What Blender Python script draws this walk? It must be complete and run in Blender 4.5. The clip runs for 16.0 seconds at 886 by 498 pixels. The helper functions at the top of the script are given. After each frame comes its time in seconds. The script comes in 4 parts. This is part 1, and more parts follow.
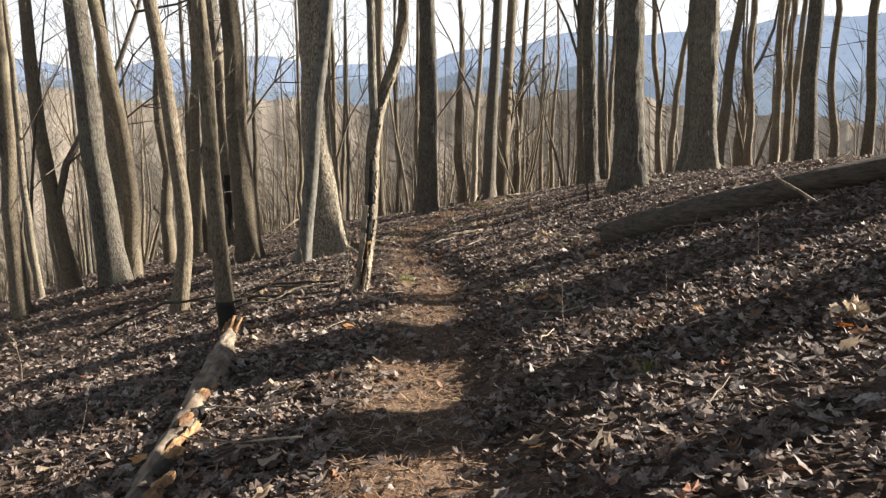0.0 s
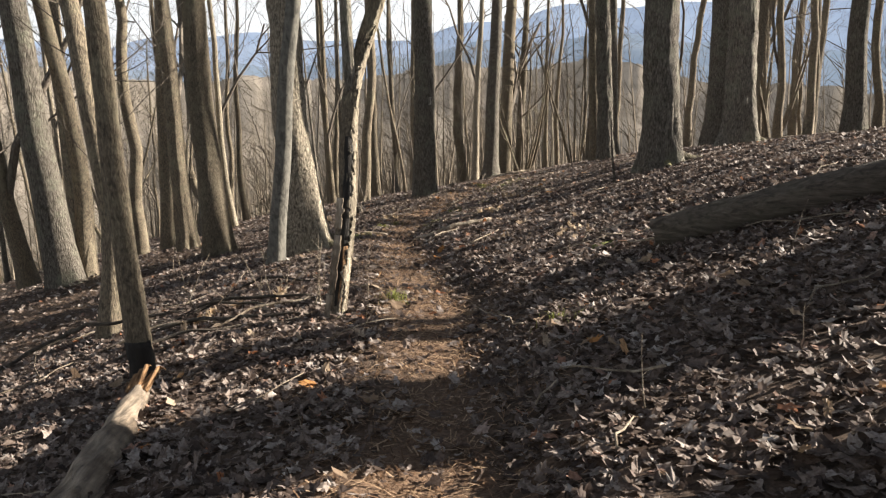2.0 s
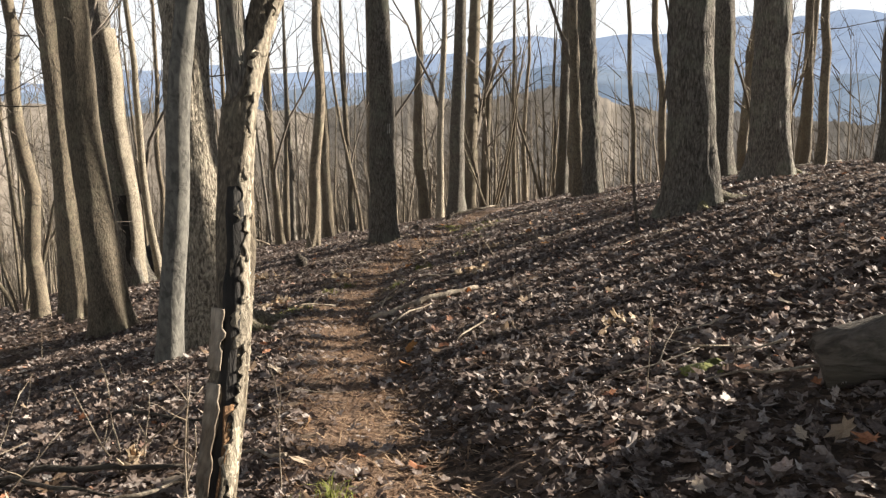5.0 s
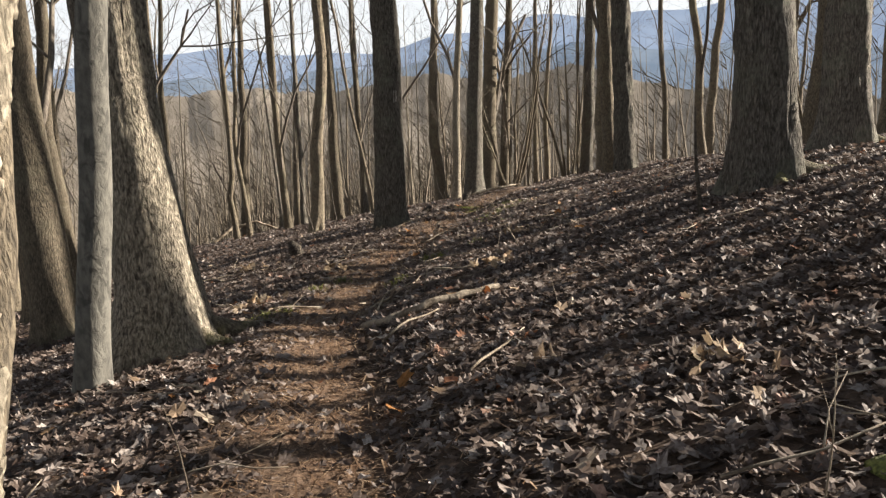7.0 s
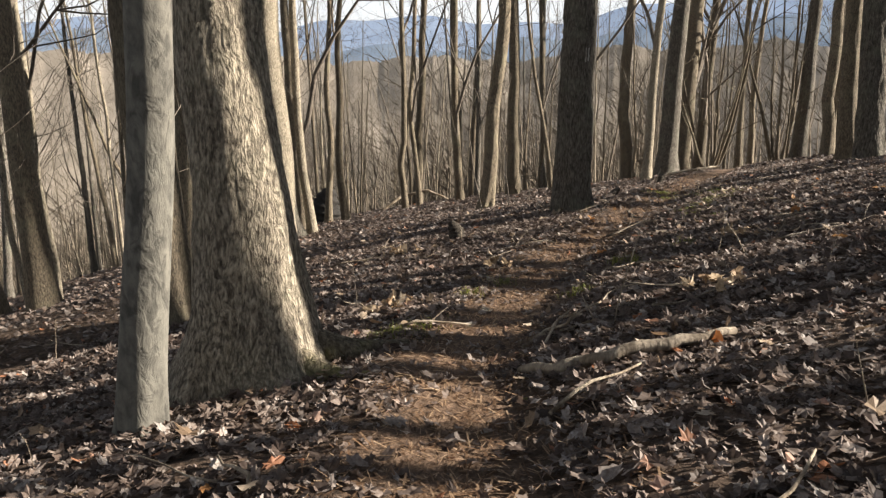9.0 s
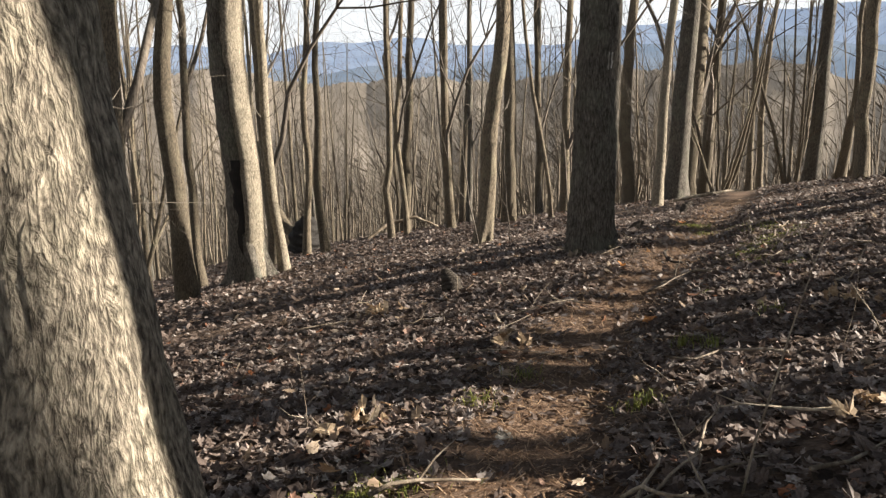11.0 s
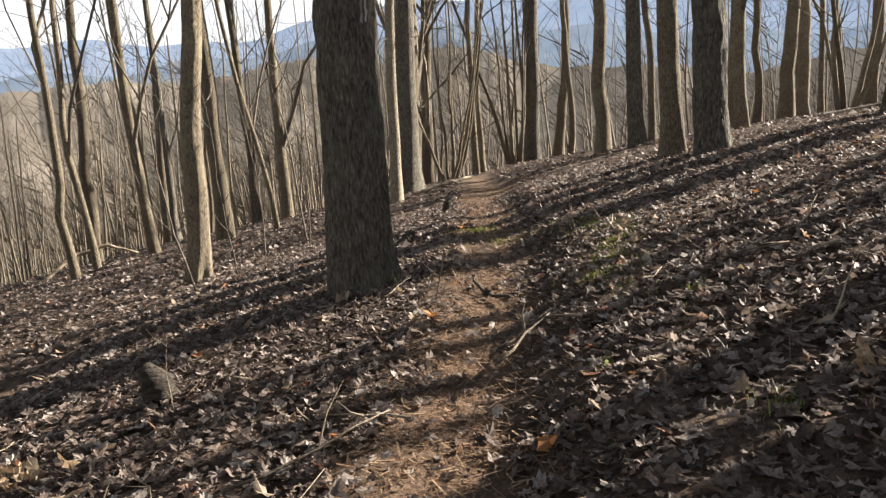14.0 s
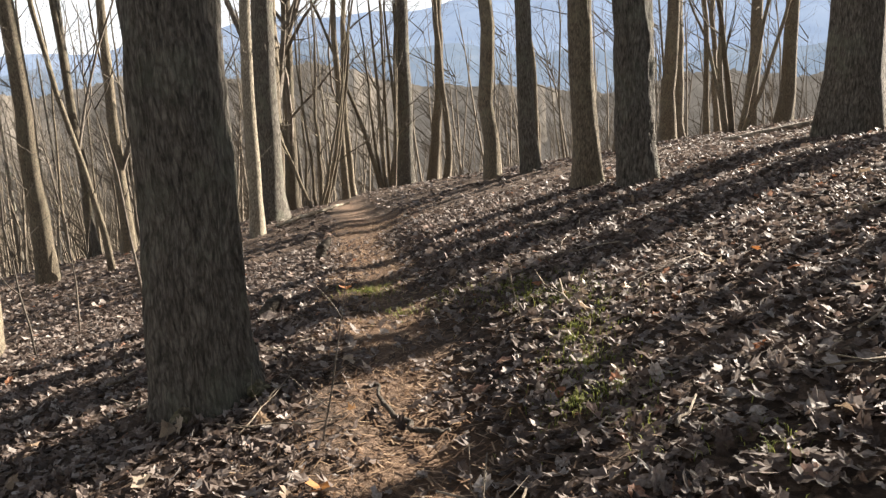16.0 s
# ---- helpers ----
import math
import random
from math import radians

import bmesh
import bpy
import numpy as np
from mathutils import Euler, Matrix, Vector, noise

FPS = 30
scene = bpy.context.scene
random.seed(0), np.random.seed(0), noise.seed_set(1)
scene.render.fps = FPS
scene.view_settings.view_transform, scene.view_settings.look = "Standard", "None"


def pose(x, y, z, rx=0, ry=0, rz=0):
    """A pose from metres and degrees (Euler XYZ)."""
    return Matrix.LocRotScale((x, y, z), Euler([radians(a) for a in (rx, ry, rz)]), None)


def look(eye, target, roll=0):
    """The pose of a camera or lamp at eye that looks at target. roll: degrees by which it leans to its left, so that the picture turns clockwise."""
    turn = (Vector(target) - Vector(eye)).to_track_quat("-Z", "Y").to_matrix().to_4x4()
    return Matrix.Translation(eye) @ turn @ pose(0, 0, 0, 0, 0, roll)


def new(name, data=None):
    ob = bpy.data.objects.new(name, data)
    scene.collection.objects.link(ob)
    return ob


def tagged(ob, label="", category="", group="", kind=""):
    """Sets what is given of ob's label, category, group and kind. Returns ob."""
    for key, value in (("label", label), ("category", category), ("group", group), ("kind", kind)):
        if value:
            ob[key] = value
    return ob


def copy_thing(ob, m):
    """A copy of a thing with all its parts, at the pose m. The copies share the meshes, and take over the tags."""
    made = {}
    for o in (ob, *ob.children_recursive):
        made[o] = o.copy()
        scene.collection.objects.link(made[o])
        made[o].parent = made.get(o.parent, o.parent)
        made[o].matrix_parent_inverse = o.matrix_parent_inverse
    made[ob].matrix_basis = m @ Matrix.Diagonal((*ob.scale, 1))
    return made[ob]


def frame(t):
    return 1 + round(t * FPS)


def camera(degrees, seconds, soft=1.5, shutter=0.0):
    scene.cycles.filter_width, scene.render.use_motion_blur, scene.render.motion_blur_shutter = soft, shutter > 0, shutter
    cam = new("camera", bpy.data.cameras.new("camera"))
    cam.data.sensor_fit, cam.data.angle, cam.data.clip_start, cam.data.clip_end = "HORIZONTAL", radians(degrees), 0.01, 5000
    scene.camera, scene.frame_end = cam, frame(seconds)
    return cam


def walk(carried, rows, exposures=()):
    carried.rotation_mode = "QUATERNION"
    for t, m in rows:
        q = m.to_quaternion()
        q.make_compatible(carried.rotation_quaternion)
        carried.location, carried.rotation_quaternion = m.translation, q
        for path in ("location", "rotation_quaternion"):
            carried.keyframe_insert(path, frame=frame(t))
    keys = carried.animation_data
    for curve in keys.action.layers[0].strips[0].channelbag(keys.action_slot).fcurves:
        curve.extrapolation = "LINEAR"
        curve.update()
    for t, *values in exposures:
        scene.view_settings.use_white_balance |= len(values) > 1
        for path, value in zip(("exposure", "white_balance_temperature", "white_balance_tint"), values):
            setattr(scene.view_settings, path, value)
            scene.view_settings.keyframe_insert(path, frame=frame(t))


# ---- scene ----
cam = camera(57.5, 16.0, soft=1.35)
PATH = [
    (0, (0.147, 0.372, 1.397), (0.117, 2.336, 1.022), -0.2),
    (0.5, (0.119, 1.005, 1.348), (0.147, 2.962, 0.933), -1.3),
    (1, (0.099, 1.624, 1.293), (0.042, 3.587, 0.918), 0.0),
    (1.5, (0.083, 2.248, 1.255), (0.147, 4.203, 0.834), -0.9),
    (2, (0.096, 2.89, 1.203), (0.066, 4.842, 0.769), -1.0),
    (2.5, (0.043, 3.538, 1.153), (0.05, 5.485, 0.699), -1.6),
    (3, (0.003, 4.22, 1.119), (-0.032, 6.182, 0.73), -0.8),
    (3.5, (-0.075, 4.863, 1.094), (-0.046, 6.816, 0.665), -1.6),
    (4, (-0.094, 5.484, 1.076), (-0.038, 7.446, 0.693), -0.8),
    (4.2, (-0.117, 5.712, 1.07), (-0.044, 7.678, 0.708), -1.3),
    (6.3, (0.122, 7.836, 0.749), (0.184, 9.799, 0.369), -1.6),
    (6.5, (0.116, 8.048, 0.711), (0.151, 10.007, 0.313), -1.8),
    (7, (0.122, 8.632, 0.67), (0.144, 10.59, 0.262), -2.1),
    (7.5, (0.128, 9.247, 0.633), (0.002, 11.209, 0.263), -0.0),
    (8, (0.074, 9.81, 0.588), (-0.118, 11.766, 0.218), -1.1),
    (8.5, (0.051, 10.422, 0.528), (-0.287, 12.344, 0.093), -0.5),
    (8.7, (0.014, 10.62, 0.487), (-0.38, 12.525, 0.021), -0.7),
    (10.8, (-0.509, 13.095, 0.267), (-0.929, 14.993, -0.201), -0.5),
    (11, (-0.577, 13.351, 0.249), (-0.957, 15.27, -0.169), -0.9),
    (11.5, (-0.695, 13.93, 0.205), (-0.984, 15.863, -0.22), -1.7),
    (12, (-0.858, 14.444, 0.14), (-1.083, 16.383, -0.295), -1.3),
    (12.5, (-0.997, 15.041, 0.084), (-1.089, 16.992, -0.35), -3.4),
    (13, (-1.062, 15.624, 0.038), (-1.009, 17.581, -0.369), -2.9),
    (13.5, (-1.097, 16.212, -0.017), (-0.831, 18.142, -0.467), -4.3),
    (14, (-1.101, 16.831, -0.047), (-0.792, 18.754, -0.502), -3.7),
    (14.5, (-1.106, 17.467, -0.075), (-0.705, 19.379, -0.501), -4.2),
    (15, (-1.035, 18.068, -0.083), (-0.657, 19.99, -0.488), -3.0),
    (15.5, (-0.967, 18.677, -0.097), (-0.432, 20.569, -0.463), -4.2),
    (16, (-0.802, 19.24, -0.13), (-0.167, 21.086, -0.562), -2.7),
]
EXPOSURES = [(0, 1.12), (2, 1.08), (4, 1.22), (6.5, 0.88), (8.5, 0.89), (11, 0.93), (12, 0.76), (13.5, 0.98), (14, 1.2), (15, 1.26), (16, 1.36)]
walk(cam, [(t, look(eye, target, roll)) for t, eye, target, roll in PATH], EXPOSURES)

# ---- light: low winter sun ahead and to the walker's right, hazy sky ----
SUN_AZ, SUN_EL = 74.0, 22.0
world = bpy.data.worlds.new("winter_sky")
scene.world = world
world.use_nodes = True
wn = world.node_tree.nodes
sky = wn.new("ShaderNodeTexSky")
sky.sky_type = "NISHITA"
sky.sun_disc = False
sky.sun_elevation, sky.sun_rotation = radians(SUN_EL), radians(SUN_AZ)
sky.dust_density, sky.air_density = 0.7, 1.0
wn["Background"].inputs["Strength"].default_value = 0.026
haze = wn.new("ShaderNodeMix")
haze.data_type = "RGBA"
haze.inputs[7].default_value = (23.5, 24.2, 25.0, 1)
aim = wn.new("ShaderNodeTexCoord")
axes = wn.new("ShaderNodeSeparateXYZ")
low_haze = wn.new("ShaderNodeMapRange")
low_haze.inputs["From Min"].default_value, low_haze.inputs["From Max"].default_value = 0.02, 0.75
low_haze.inputs["To Min"].default_value, low_haze.inputs["To Max"].default_value = 0.9, 0.03
world.node_tree.links.new(aim.outputs["Generated"], axes.inputs[0])
world.node_tree.links.new(axes.outputs["Z"], low_haze.inputs["Value"])
world.node_tree.links.new(low_haze.outputs[0], haze.inputs[0])
world.node_tree.links.new(sky.outputs["Color"], haze.inputs[6])
world.node_tree.links.new(haze.outputs[2], wn["Background"].inputs["Color"])
sun = new("sun", bpy.data.lights.new("sun", "SUN"))
sun.data.energy, sun.data.angle, sun.data.color = 8.8, radians(0.6), (1.0, 0.895, 0.76)
sa, se = radians(SUN_AZ), radians(SUN_EL)
sun.matrix_world = look((0, 0, 60), (-math.sin(sa) * math.cos(se), -math.cos(sa) * math.cos(se), 60 - math.sin(se)))


# ---- materials ----
def material(name):
    m = bpy.data.materials.new(name)
    m.use_nodes = True
    return m, m.node_tree.nodes, m.node_tree.links, m.node_tree.nodes["Principled BSDF"]


def node(nodes, kind, **values):
    n = nodes.new(kind)
    for key, value in values.items():
        n.inputs[key].default_value = value
    return n


def ramp(nodes, stops):
    r = nodes.new("ShaderNodeValToRGB")
    while len(r.color_ramp.elements) < len(stops):
        r.color_ramp.elements.new(0.5)
    for e, (p, c) in zip(r.color_ramp.elements, stops):
        e.position, e.color = p, (*c, 1)
    return r


def mixed(nodes, links, a, b, fac, mode="MIX"):
    n = nodes.new("ShaderNodeMix")
    n.data_type, n.blend_type = "RGBA", mode
    for sock, v in ((n.inputs[0], fac), (n.inputs[6], a), (n.inputs[7], b)):
        if isinstance(v, bpy.types.NodeSocket):
            links.new(v, sock)
        elif isinstance(v, tuple):
            sock.default_value = (*v, 1)
        else:
            sock.default_value = v
    return n.outputs[2]


def bark(name, dark, light, lichen, fissure=9.0, depth=0.5, lichen_amount=0.5, stretch=(1, 1, 0.16), cracks=0.45):
    """Bark with long upright fissures, lichen patches and fine grain, in metres."""
    m, n, l, p = material(name)
    co = n.new("ShaderNodeTexCoord")
    info = n.new("ShaderNodeObjectInfo")
    mp = n.new("ShaderNodeMapping")
    mp.inputs["Scale"].default_value = stretch
    l.new(co.outputs["Object"], mp.inputs["Vector"])
    off = n.new("ShaderNodeVectorMath")
    off.operation = "ADD"
    l.new(mp.outputs[0], off.inputs[0])
    l.new(info.outputs["Location"], off.inputs[1])
    warp = node(n, "ShaderNodeTexNoise", Scale=3.0, Detail=3.0)
    l.new(off.outputs[0], warp.inputs["Vector"])
    wv = n.new("ShaderNodeVectorMath")
    wv.operation = "MULTIPLY_ADD"
    wv.inputs[1].default_value = (0.16, 0.16, 0.05)
    l.new(warp.outputs["Color"], wv.inputs[0])
    l.new(off.outputs[0], wv.inputs[2])
    ridge = node(n, "ShaderNodeTexNoise", Scale=fissure * 2.2, Detail=6.0, Roughness=0.62)
    l.new(wv.outputs[0], ridge.inputs["Vector"])
    crack = node(n, "ShaderNodeTexNoise", Scale=fissure * 1.5, Detail=5.0, Roughness=0.6, Distortion=0.8)
    l.new(wv.outputs[0], crack.inputs["Vector"])
    shag = ramp(n, [(0.36, (0, 0, 0)), (0.5, (1, 1, 1))])
    l.new(crack.outputs["Fac"], shag.inputs[0])
    cells = node(n, "ShaderNodeTexVoronoi", Scale=fissure * 1.25, Randomness=1.0)
    cells.feature = "DISTANCE_TO_EDGE"
    l.new(wv.outputs[0], cells.inputs["Vector"])
    joint = ramp(n, [(0.015, (0, 0, 0)), (0.12, (1, 1, 1))])
    l.new(cells.outputs["Distance"], joint.inputs[0])
    half = mixed(n, l, (1.0, 1.0, 1.0), shag.outputs[0], 0.8 - 0.5 * cracks)
    plate = n.new("ShaderNodeMath")
    plate.operation = "MULTIPLY"
    l.new(half, plate.inputs[0])
    l.new(mixed(n, l, (1.0, 1.0, 1.0), joint.outputs[0], cracks), plate.inputs[1])
    tone = ramp(n, [(0.32, dark), (0.66, light)])
    l.new(ridge.outputs["Fac"], tone.inputs[0])
    col = mixed(n, l, tuple(c * 0.7 for c in dark), tone.outputs[0], plate.outputs[0])
    big = node(n, "ShaderNodeTexNoise", Scale=1.7, Detail=5.0, Roughness=0.7)
    l.new(co.outputs["Object"], big.inputs["Vector"])
    patch = ramp(n, [(0.5, (0, 0, 0)), (0.72, (1, 1, 1))])
    l.new(big.outputs["Fac"], patch.inputs[0])
    amount = n.new("ShaderNodeMath")
    amount.operation = "MULTIPLY"
    amount.inputs[1].default_value = lichen_amount
    l.new(patch.outputs[0], amount.inputs[0])
    col = mixed(n, l, col, lichen, amount.outputs[0])
    vary = node(n, "ShaderNodeHueSaturation")
    rng = n.new("ShaderNodeMapRange")
    rng.inputs["To Min"].default_value, rng.inputs["To Max"].default_value = 0.72, 1.25
    l.new(info.outputs["Random"], rng.inputs["Value"])
    l.new(rng.outputs[0], vary.inputs["Value"])
    l.new(col, vary.inputs["Color"])
    l.new(vary.outputs[0], p.inputs["Base Color"])
    p.inputs["Roughness"].default_value = 0.88
    p.inputs["Specular IOR Level"].default_value = 0.2
    total = n.new("ShaderNodeMath")
    total.operation = "MULTIPLY_ADD"
    total.inputs[1].default_value = 0.6
    l.new(plate.outputs[0], total.inputs[0])
    l.new(ridge.outputs["Fac"], total.inputs[2])
    b = node(n, "ShaderNodeBump", Strength=depth, Distance=0.03)
    l.new(total.outputs[0], b.inputs["Height"])
    l.new(b.outputs[0], p.inputs["Normal"])
    return m


M_ROUGH = bark("rough_bark", (0.055, 0.046, 0.037), (0.45, 0.395, 0.31), (0.33, 0.31, 0.22), 21, 1.0, 0.35, (1, 1, 0.34), 0.24)
M_OAK = bark("dark_furrowed_bark", (0.045, 0.039, 0.032), (0.235, 0.212, 0.18), (0.20, 0.21, 0.155), 21, 1.0, 0.6, (1, 1, 0.24), 0.4)
M_PLAIN = bark("bark", (0.065, 0.055, 0.044), (0.25, 0.207, 0.148), (0.26, 0.24, 0.165), 27, 0.6, 0.6, (1, 1, 0.3), 0.3)
# lighter copy of the bark; sunlight is painted into its colour
M_PALE = bark("sunlit_pale_bark", (0.10, 0.085, 0.064), (0.40, 0.35, 0.27), (0.36, 0.335, 0.25), 26, 0.5, 0.5, (1, 1, 0.3), 0.3)
M_SMOOTH = bark("smooth_grey_bark", (0.07, 0.068, 0.061), (0.15, 0.143, 0.124), (0.19, 0.185, 0.16), 9, 0.3, 0.6, (1, 1, 0.5), 0.0)
M_TWIG = bark("twig_bark", (0.07, 0.06, 0.05), (0.2, 0.17, 0.14), (0.25, 0.24, 0.19), 20, 0.2, 0.3, (1, 1, 0.16), 0.0)
M_FARWOOD = bark("far_stem_bark", (0.10, 0.084, 0.066), (0.24, 0.203, 0.158), (0.21, 0.18, 0.14), 20, 0.1, 0.3)
M_MOSSY = bark("mossy_root_bark", (0.06, 0.05, 0.038), (0.27, 0.235, 0.17), (0.20, 0.20, 0.075), 15, 0.9, 0.8, (1, 1, 0.5), 0.4)
M_DEAD = bark("weathered_log_bark", (0.05, 0.042, 0.034), (0.115, 0.098, 0.08), (0.085, 0.08, 0.055), 16, 0.8, 0.4, (0.14, 1, 1), 0.15)


def fibrous(name, dark, light, scale=30.0, rough=0.85, stretch=(1, 1, 0.1)):
    """Bare rotten or split wood with grain along its length."""
    m, n, l, p = material(name)
    co = n.new("ShaderNodeTexCoord")
    mp = n.new("ShaderNodeMapping")
    mp.inputs["Scale"].default_value = stretch
    l.new(co.outputs["Object"], mp.inputs["Vector"])
    g = node(n, "ShaderNodeTexNoise", Scale=scale, Detail=6.0, Roughness=0.65)
    l.new(mp.outputs[0], g.inputs["Vector"])
    big = node(n, "ShaderNodeTexNoise", Scale=5.0, Detail=4.0)
    l.new(co.outputs["Object"], big.inputs["Vector"])
    tone = ramp(n, [(0.3, dark), (0.7, light)])
    l.new(g.outputs["Fac"], tone.inputs[0])
    blot = ramp(n, [(0.4, (0.4, 0.36, 0.32)), (0.62, (1, 1, 1))])
    l.new(big.outputs["Fac"], blot.inputs[0])
    l.new(mixed(n, l, tone.outputs[0], blot.outputs[0], 1.0, "MULTIPLY"), p.inputs["Base Color"])
    p.inputs["Roughness"].default_value = rough
    b = node(n, "ShaderNodeBump", Strength=0.8, Distance=0.02)
    l.new(g.outputs["Fac"], b.inputs["Height"])
    l.new(b.outputs[0], p.inputs["Normal"])
    return m


M_ROT = fibrous("rotten_orange_wood", (0.14, 0.07, 0.03), (0.50, 0.30, 0.15), 40, 0.9, (1, 0.25, 1))
M_BARE = fibrous("bare_grey_wood", (0.22, 0.185, 0.14), (0.55, 0.47, 0.36))
M_LOGWOOD = fibrous("weathered_split_wood", (0.08, 0.064, 0.05), (0.33, 0.27, 0.205), 34, 0.85, (1, 0.08, 1))
M_CHAR = fibrous("black_hollow_wood", (0.006, 0.005, 0.004), (0.03, 0.025, 0.02))
M_STICK = fibrous("fallen_stick_wood", (0.13, 0.105, 0.08), (0.40, 0.34, 0.26))
M_BLAZE = fibrous("faded_white_paint", (0.45, 0.44, 0.41), (0.78, 0.77, 0.74), 60, 0.7)
M_STONE = fibrous("mossy_stone", (0.12, 0.12, 0.11), (0.32, 0.31, 0.28), 14)


def leaf_material(name, stops, per_object=False):
    m, n, l, p = material(name)
    if per_object:
        pick = n.new("ShaderNodeObjectInfo").outputs["Random"]
    else:
        pick = n.new("ShaderNodeNewGeometry").outputs["Random Per Island"]
    r = ramp(n, stops)
    l.new(pick, r.inputs[0])
    co = n.new("ShaderNodeTexCoord")
    g = node(n, "ShaderNodeTexNoise", Scale=60.0, Detail=3.0)
    l.new(co.outputs["Object"], g.inputs["Vector"])
    mottle = ramp(n, [(0.3, (0.55, 0.5, 0.45)), (0.65, (1, 1, 1))])
    l.new(g.outputs["Fac"], mottle.inputs[0])
    c = mixed(n, l, r.outputs[0], mottle.outputs[0], 1.0, "MULTIPLY")
    l.new(c, p.inputs["Base Color"])
    p.inputs["Roughness"].default_value = 0.6
    p.inputs["Specular IOR Level"].default_value = 0.25
    tr = n.new("ShaderNodeBsdfTranslucent")
    l.new(c, tr.inputs["Color"])
    mx = n.new("ShaderNodeMixShader")
    mx.inputs[0].default_value = 0.26
    l.new(p.outputs[0], mx.inputs[1])
    l.new(tr.outputs[0], mx.inputs[2])
    l.new(mx.outputs[0], n["Material Output"].inputs["Surface"])
    return m


LEAF_STOPS = [(0.0, (0.06, 0.045, 0.039)), (0.22, (0.122, 0.092, 0.078)), (0.48, (0.19, 0.15, 0.13)), (0.73, (0.265, 0.22, 0.196)), (0.9, (0.36, 0.318, 0.294)), (0.972, (0.48, 0.445, 0.42)), (1.0, (0.38, 0.16, 0.075))]
M_LEAF = leaf_material("dry_leaf", LEAF_STOPS)
M_LEAF_ONE = leaf_material("dry_leaf_single", [(0.0, (0.24, 0.17, 0.115)), (0.45, (0.36, 0.28, 0.20)), (0.8, (0.48, 0.41, 0.33)), (0.93, (0.45, 0.24, 0.09)), (1.0, (0.40, 0.14, 0.05))], True)
M_LEAF_PALE = leaf_material("pale_curled_leaf", [(0.0, (0.30, 0.20, 0.12)), (0.5, (0.46, 0.35, 0.23)), (1.0, (0.58, 0.49, 0.37))])
M_STRAW = leaf_material("needle_and_chip_duff", [(0.0, (0.08, 0.048, 0.03)), (0.5, (0.24, 0.15, 0.092)), (1.0, (0.52, 0.385, 0.26))])
M_GRASS = leaf_material("grass_blade", [(0.0, (0.12, 0.15, 0.03)), (1.0, (0.32, 0.34, 0.09))])


def ground_material():
    """Dark leaf mould; the trodden strip is warmer bare earth."""
    m, n, l, p = material("forest_floor")
    co = n.new("ShaderNodeTexCoord")
    fine = node(n, "ShaderNodeTexNoise", Scale=38.0, Detail=8.0, Roughness=0.7)
    cell = node(n, "ShaderNodeTexVoronoi", Scale=17.0)
    broad = node(n, "ShaderNodeTexNoise", Scale=0.7, Detail=4.0)
    for t in (fine, cell, broad):
        l.new(co.outputs["Object"], t.inputs["Vector"])
    a = ramp(n, [(0.3, (0.032, 0.023, 0.018)), (0.7, (0.14, 0.104, 0.081))])
    l.new(fine.outputs["Fac"], a.inputs[0])
    sep = n.new("ShaderNodeSeparateColor")
    l.new(cell.outputs["Color"], sep.inputs[0])
    b = ramp(n, [(0.0, (0.35, 0.33, 0.3)), (1.0, (1.5, 1.4, 1.3))])
    l.new(sep.outputs[0], b.inputs[0])
    litter = mixed(n, l, a.outputs[0], b.outputs[0], 1.0, "MULTIPLY")
    e = ramp(n, [(0.3, (0.08, 0.051, 0.034)), (0.72, (0.27, 0.18, 0.122))])
    l.new(fine.outputs["Fac"], e.inputs[0])
    at = n.new("ShaderNodeAttribute")
    at.attribute_name = "trodden"
    l.new(mixed(n, l, litter, e.outputs[0], at.outputs["Fac"]), p.inputs["Base Color"])
    p.inputs["Roughness"].default_value = 0.9
    p.inputs["Specular IOR Level"].default_value = 0.2
    s = n.new("ShaderNodeMath")
    s.operation = "ADD"
    l.new(fine.outputs["Fac"], s.inputs[0])
    l.new(cell.outputs["Distance"], s.inputs[1])
    bp = node(n, "ShaderNodeBump", Strength=0.8, Distance=0.03)
    l.new(s.outputs[0], bp.inputs["Height"])
    l.new(bp.outputs[0], p.inputs["Normal"])
    return m


M_GROUND = ground_material()


def moss_material():
    m, n, l, p = material("moss")
    co = n.new("ShaderNodeTexCoord")
    g = node(n, "ShaderNodeTexNoise", Scale=45.0, Detail=6.0)
    l.new(co.outputs["Object"], g.inputs["Vector"])
    r = ramp(n, [(0.3, (0.05, 0.06, 0.015)), (0.7, (0.22, 0.23, 0.06))])
    l.new(g.outputs["Fac"], r.inputs[0])
    l.new(r.outputs[0], p.inputs["Base Color"])
    p.inputs["Roughness"].default_value = 0.95
    b = node(n, "ShaderNodeBump", Strength=1.0, Distance=0.02)
    l.new(g.outputs["Fac"], b.inputs["Height"])
    l.new(b.outputs[0], p.inputs["Normal"])
    return m


M_MOSS = moss_material()


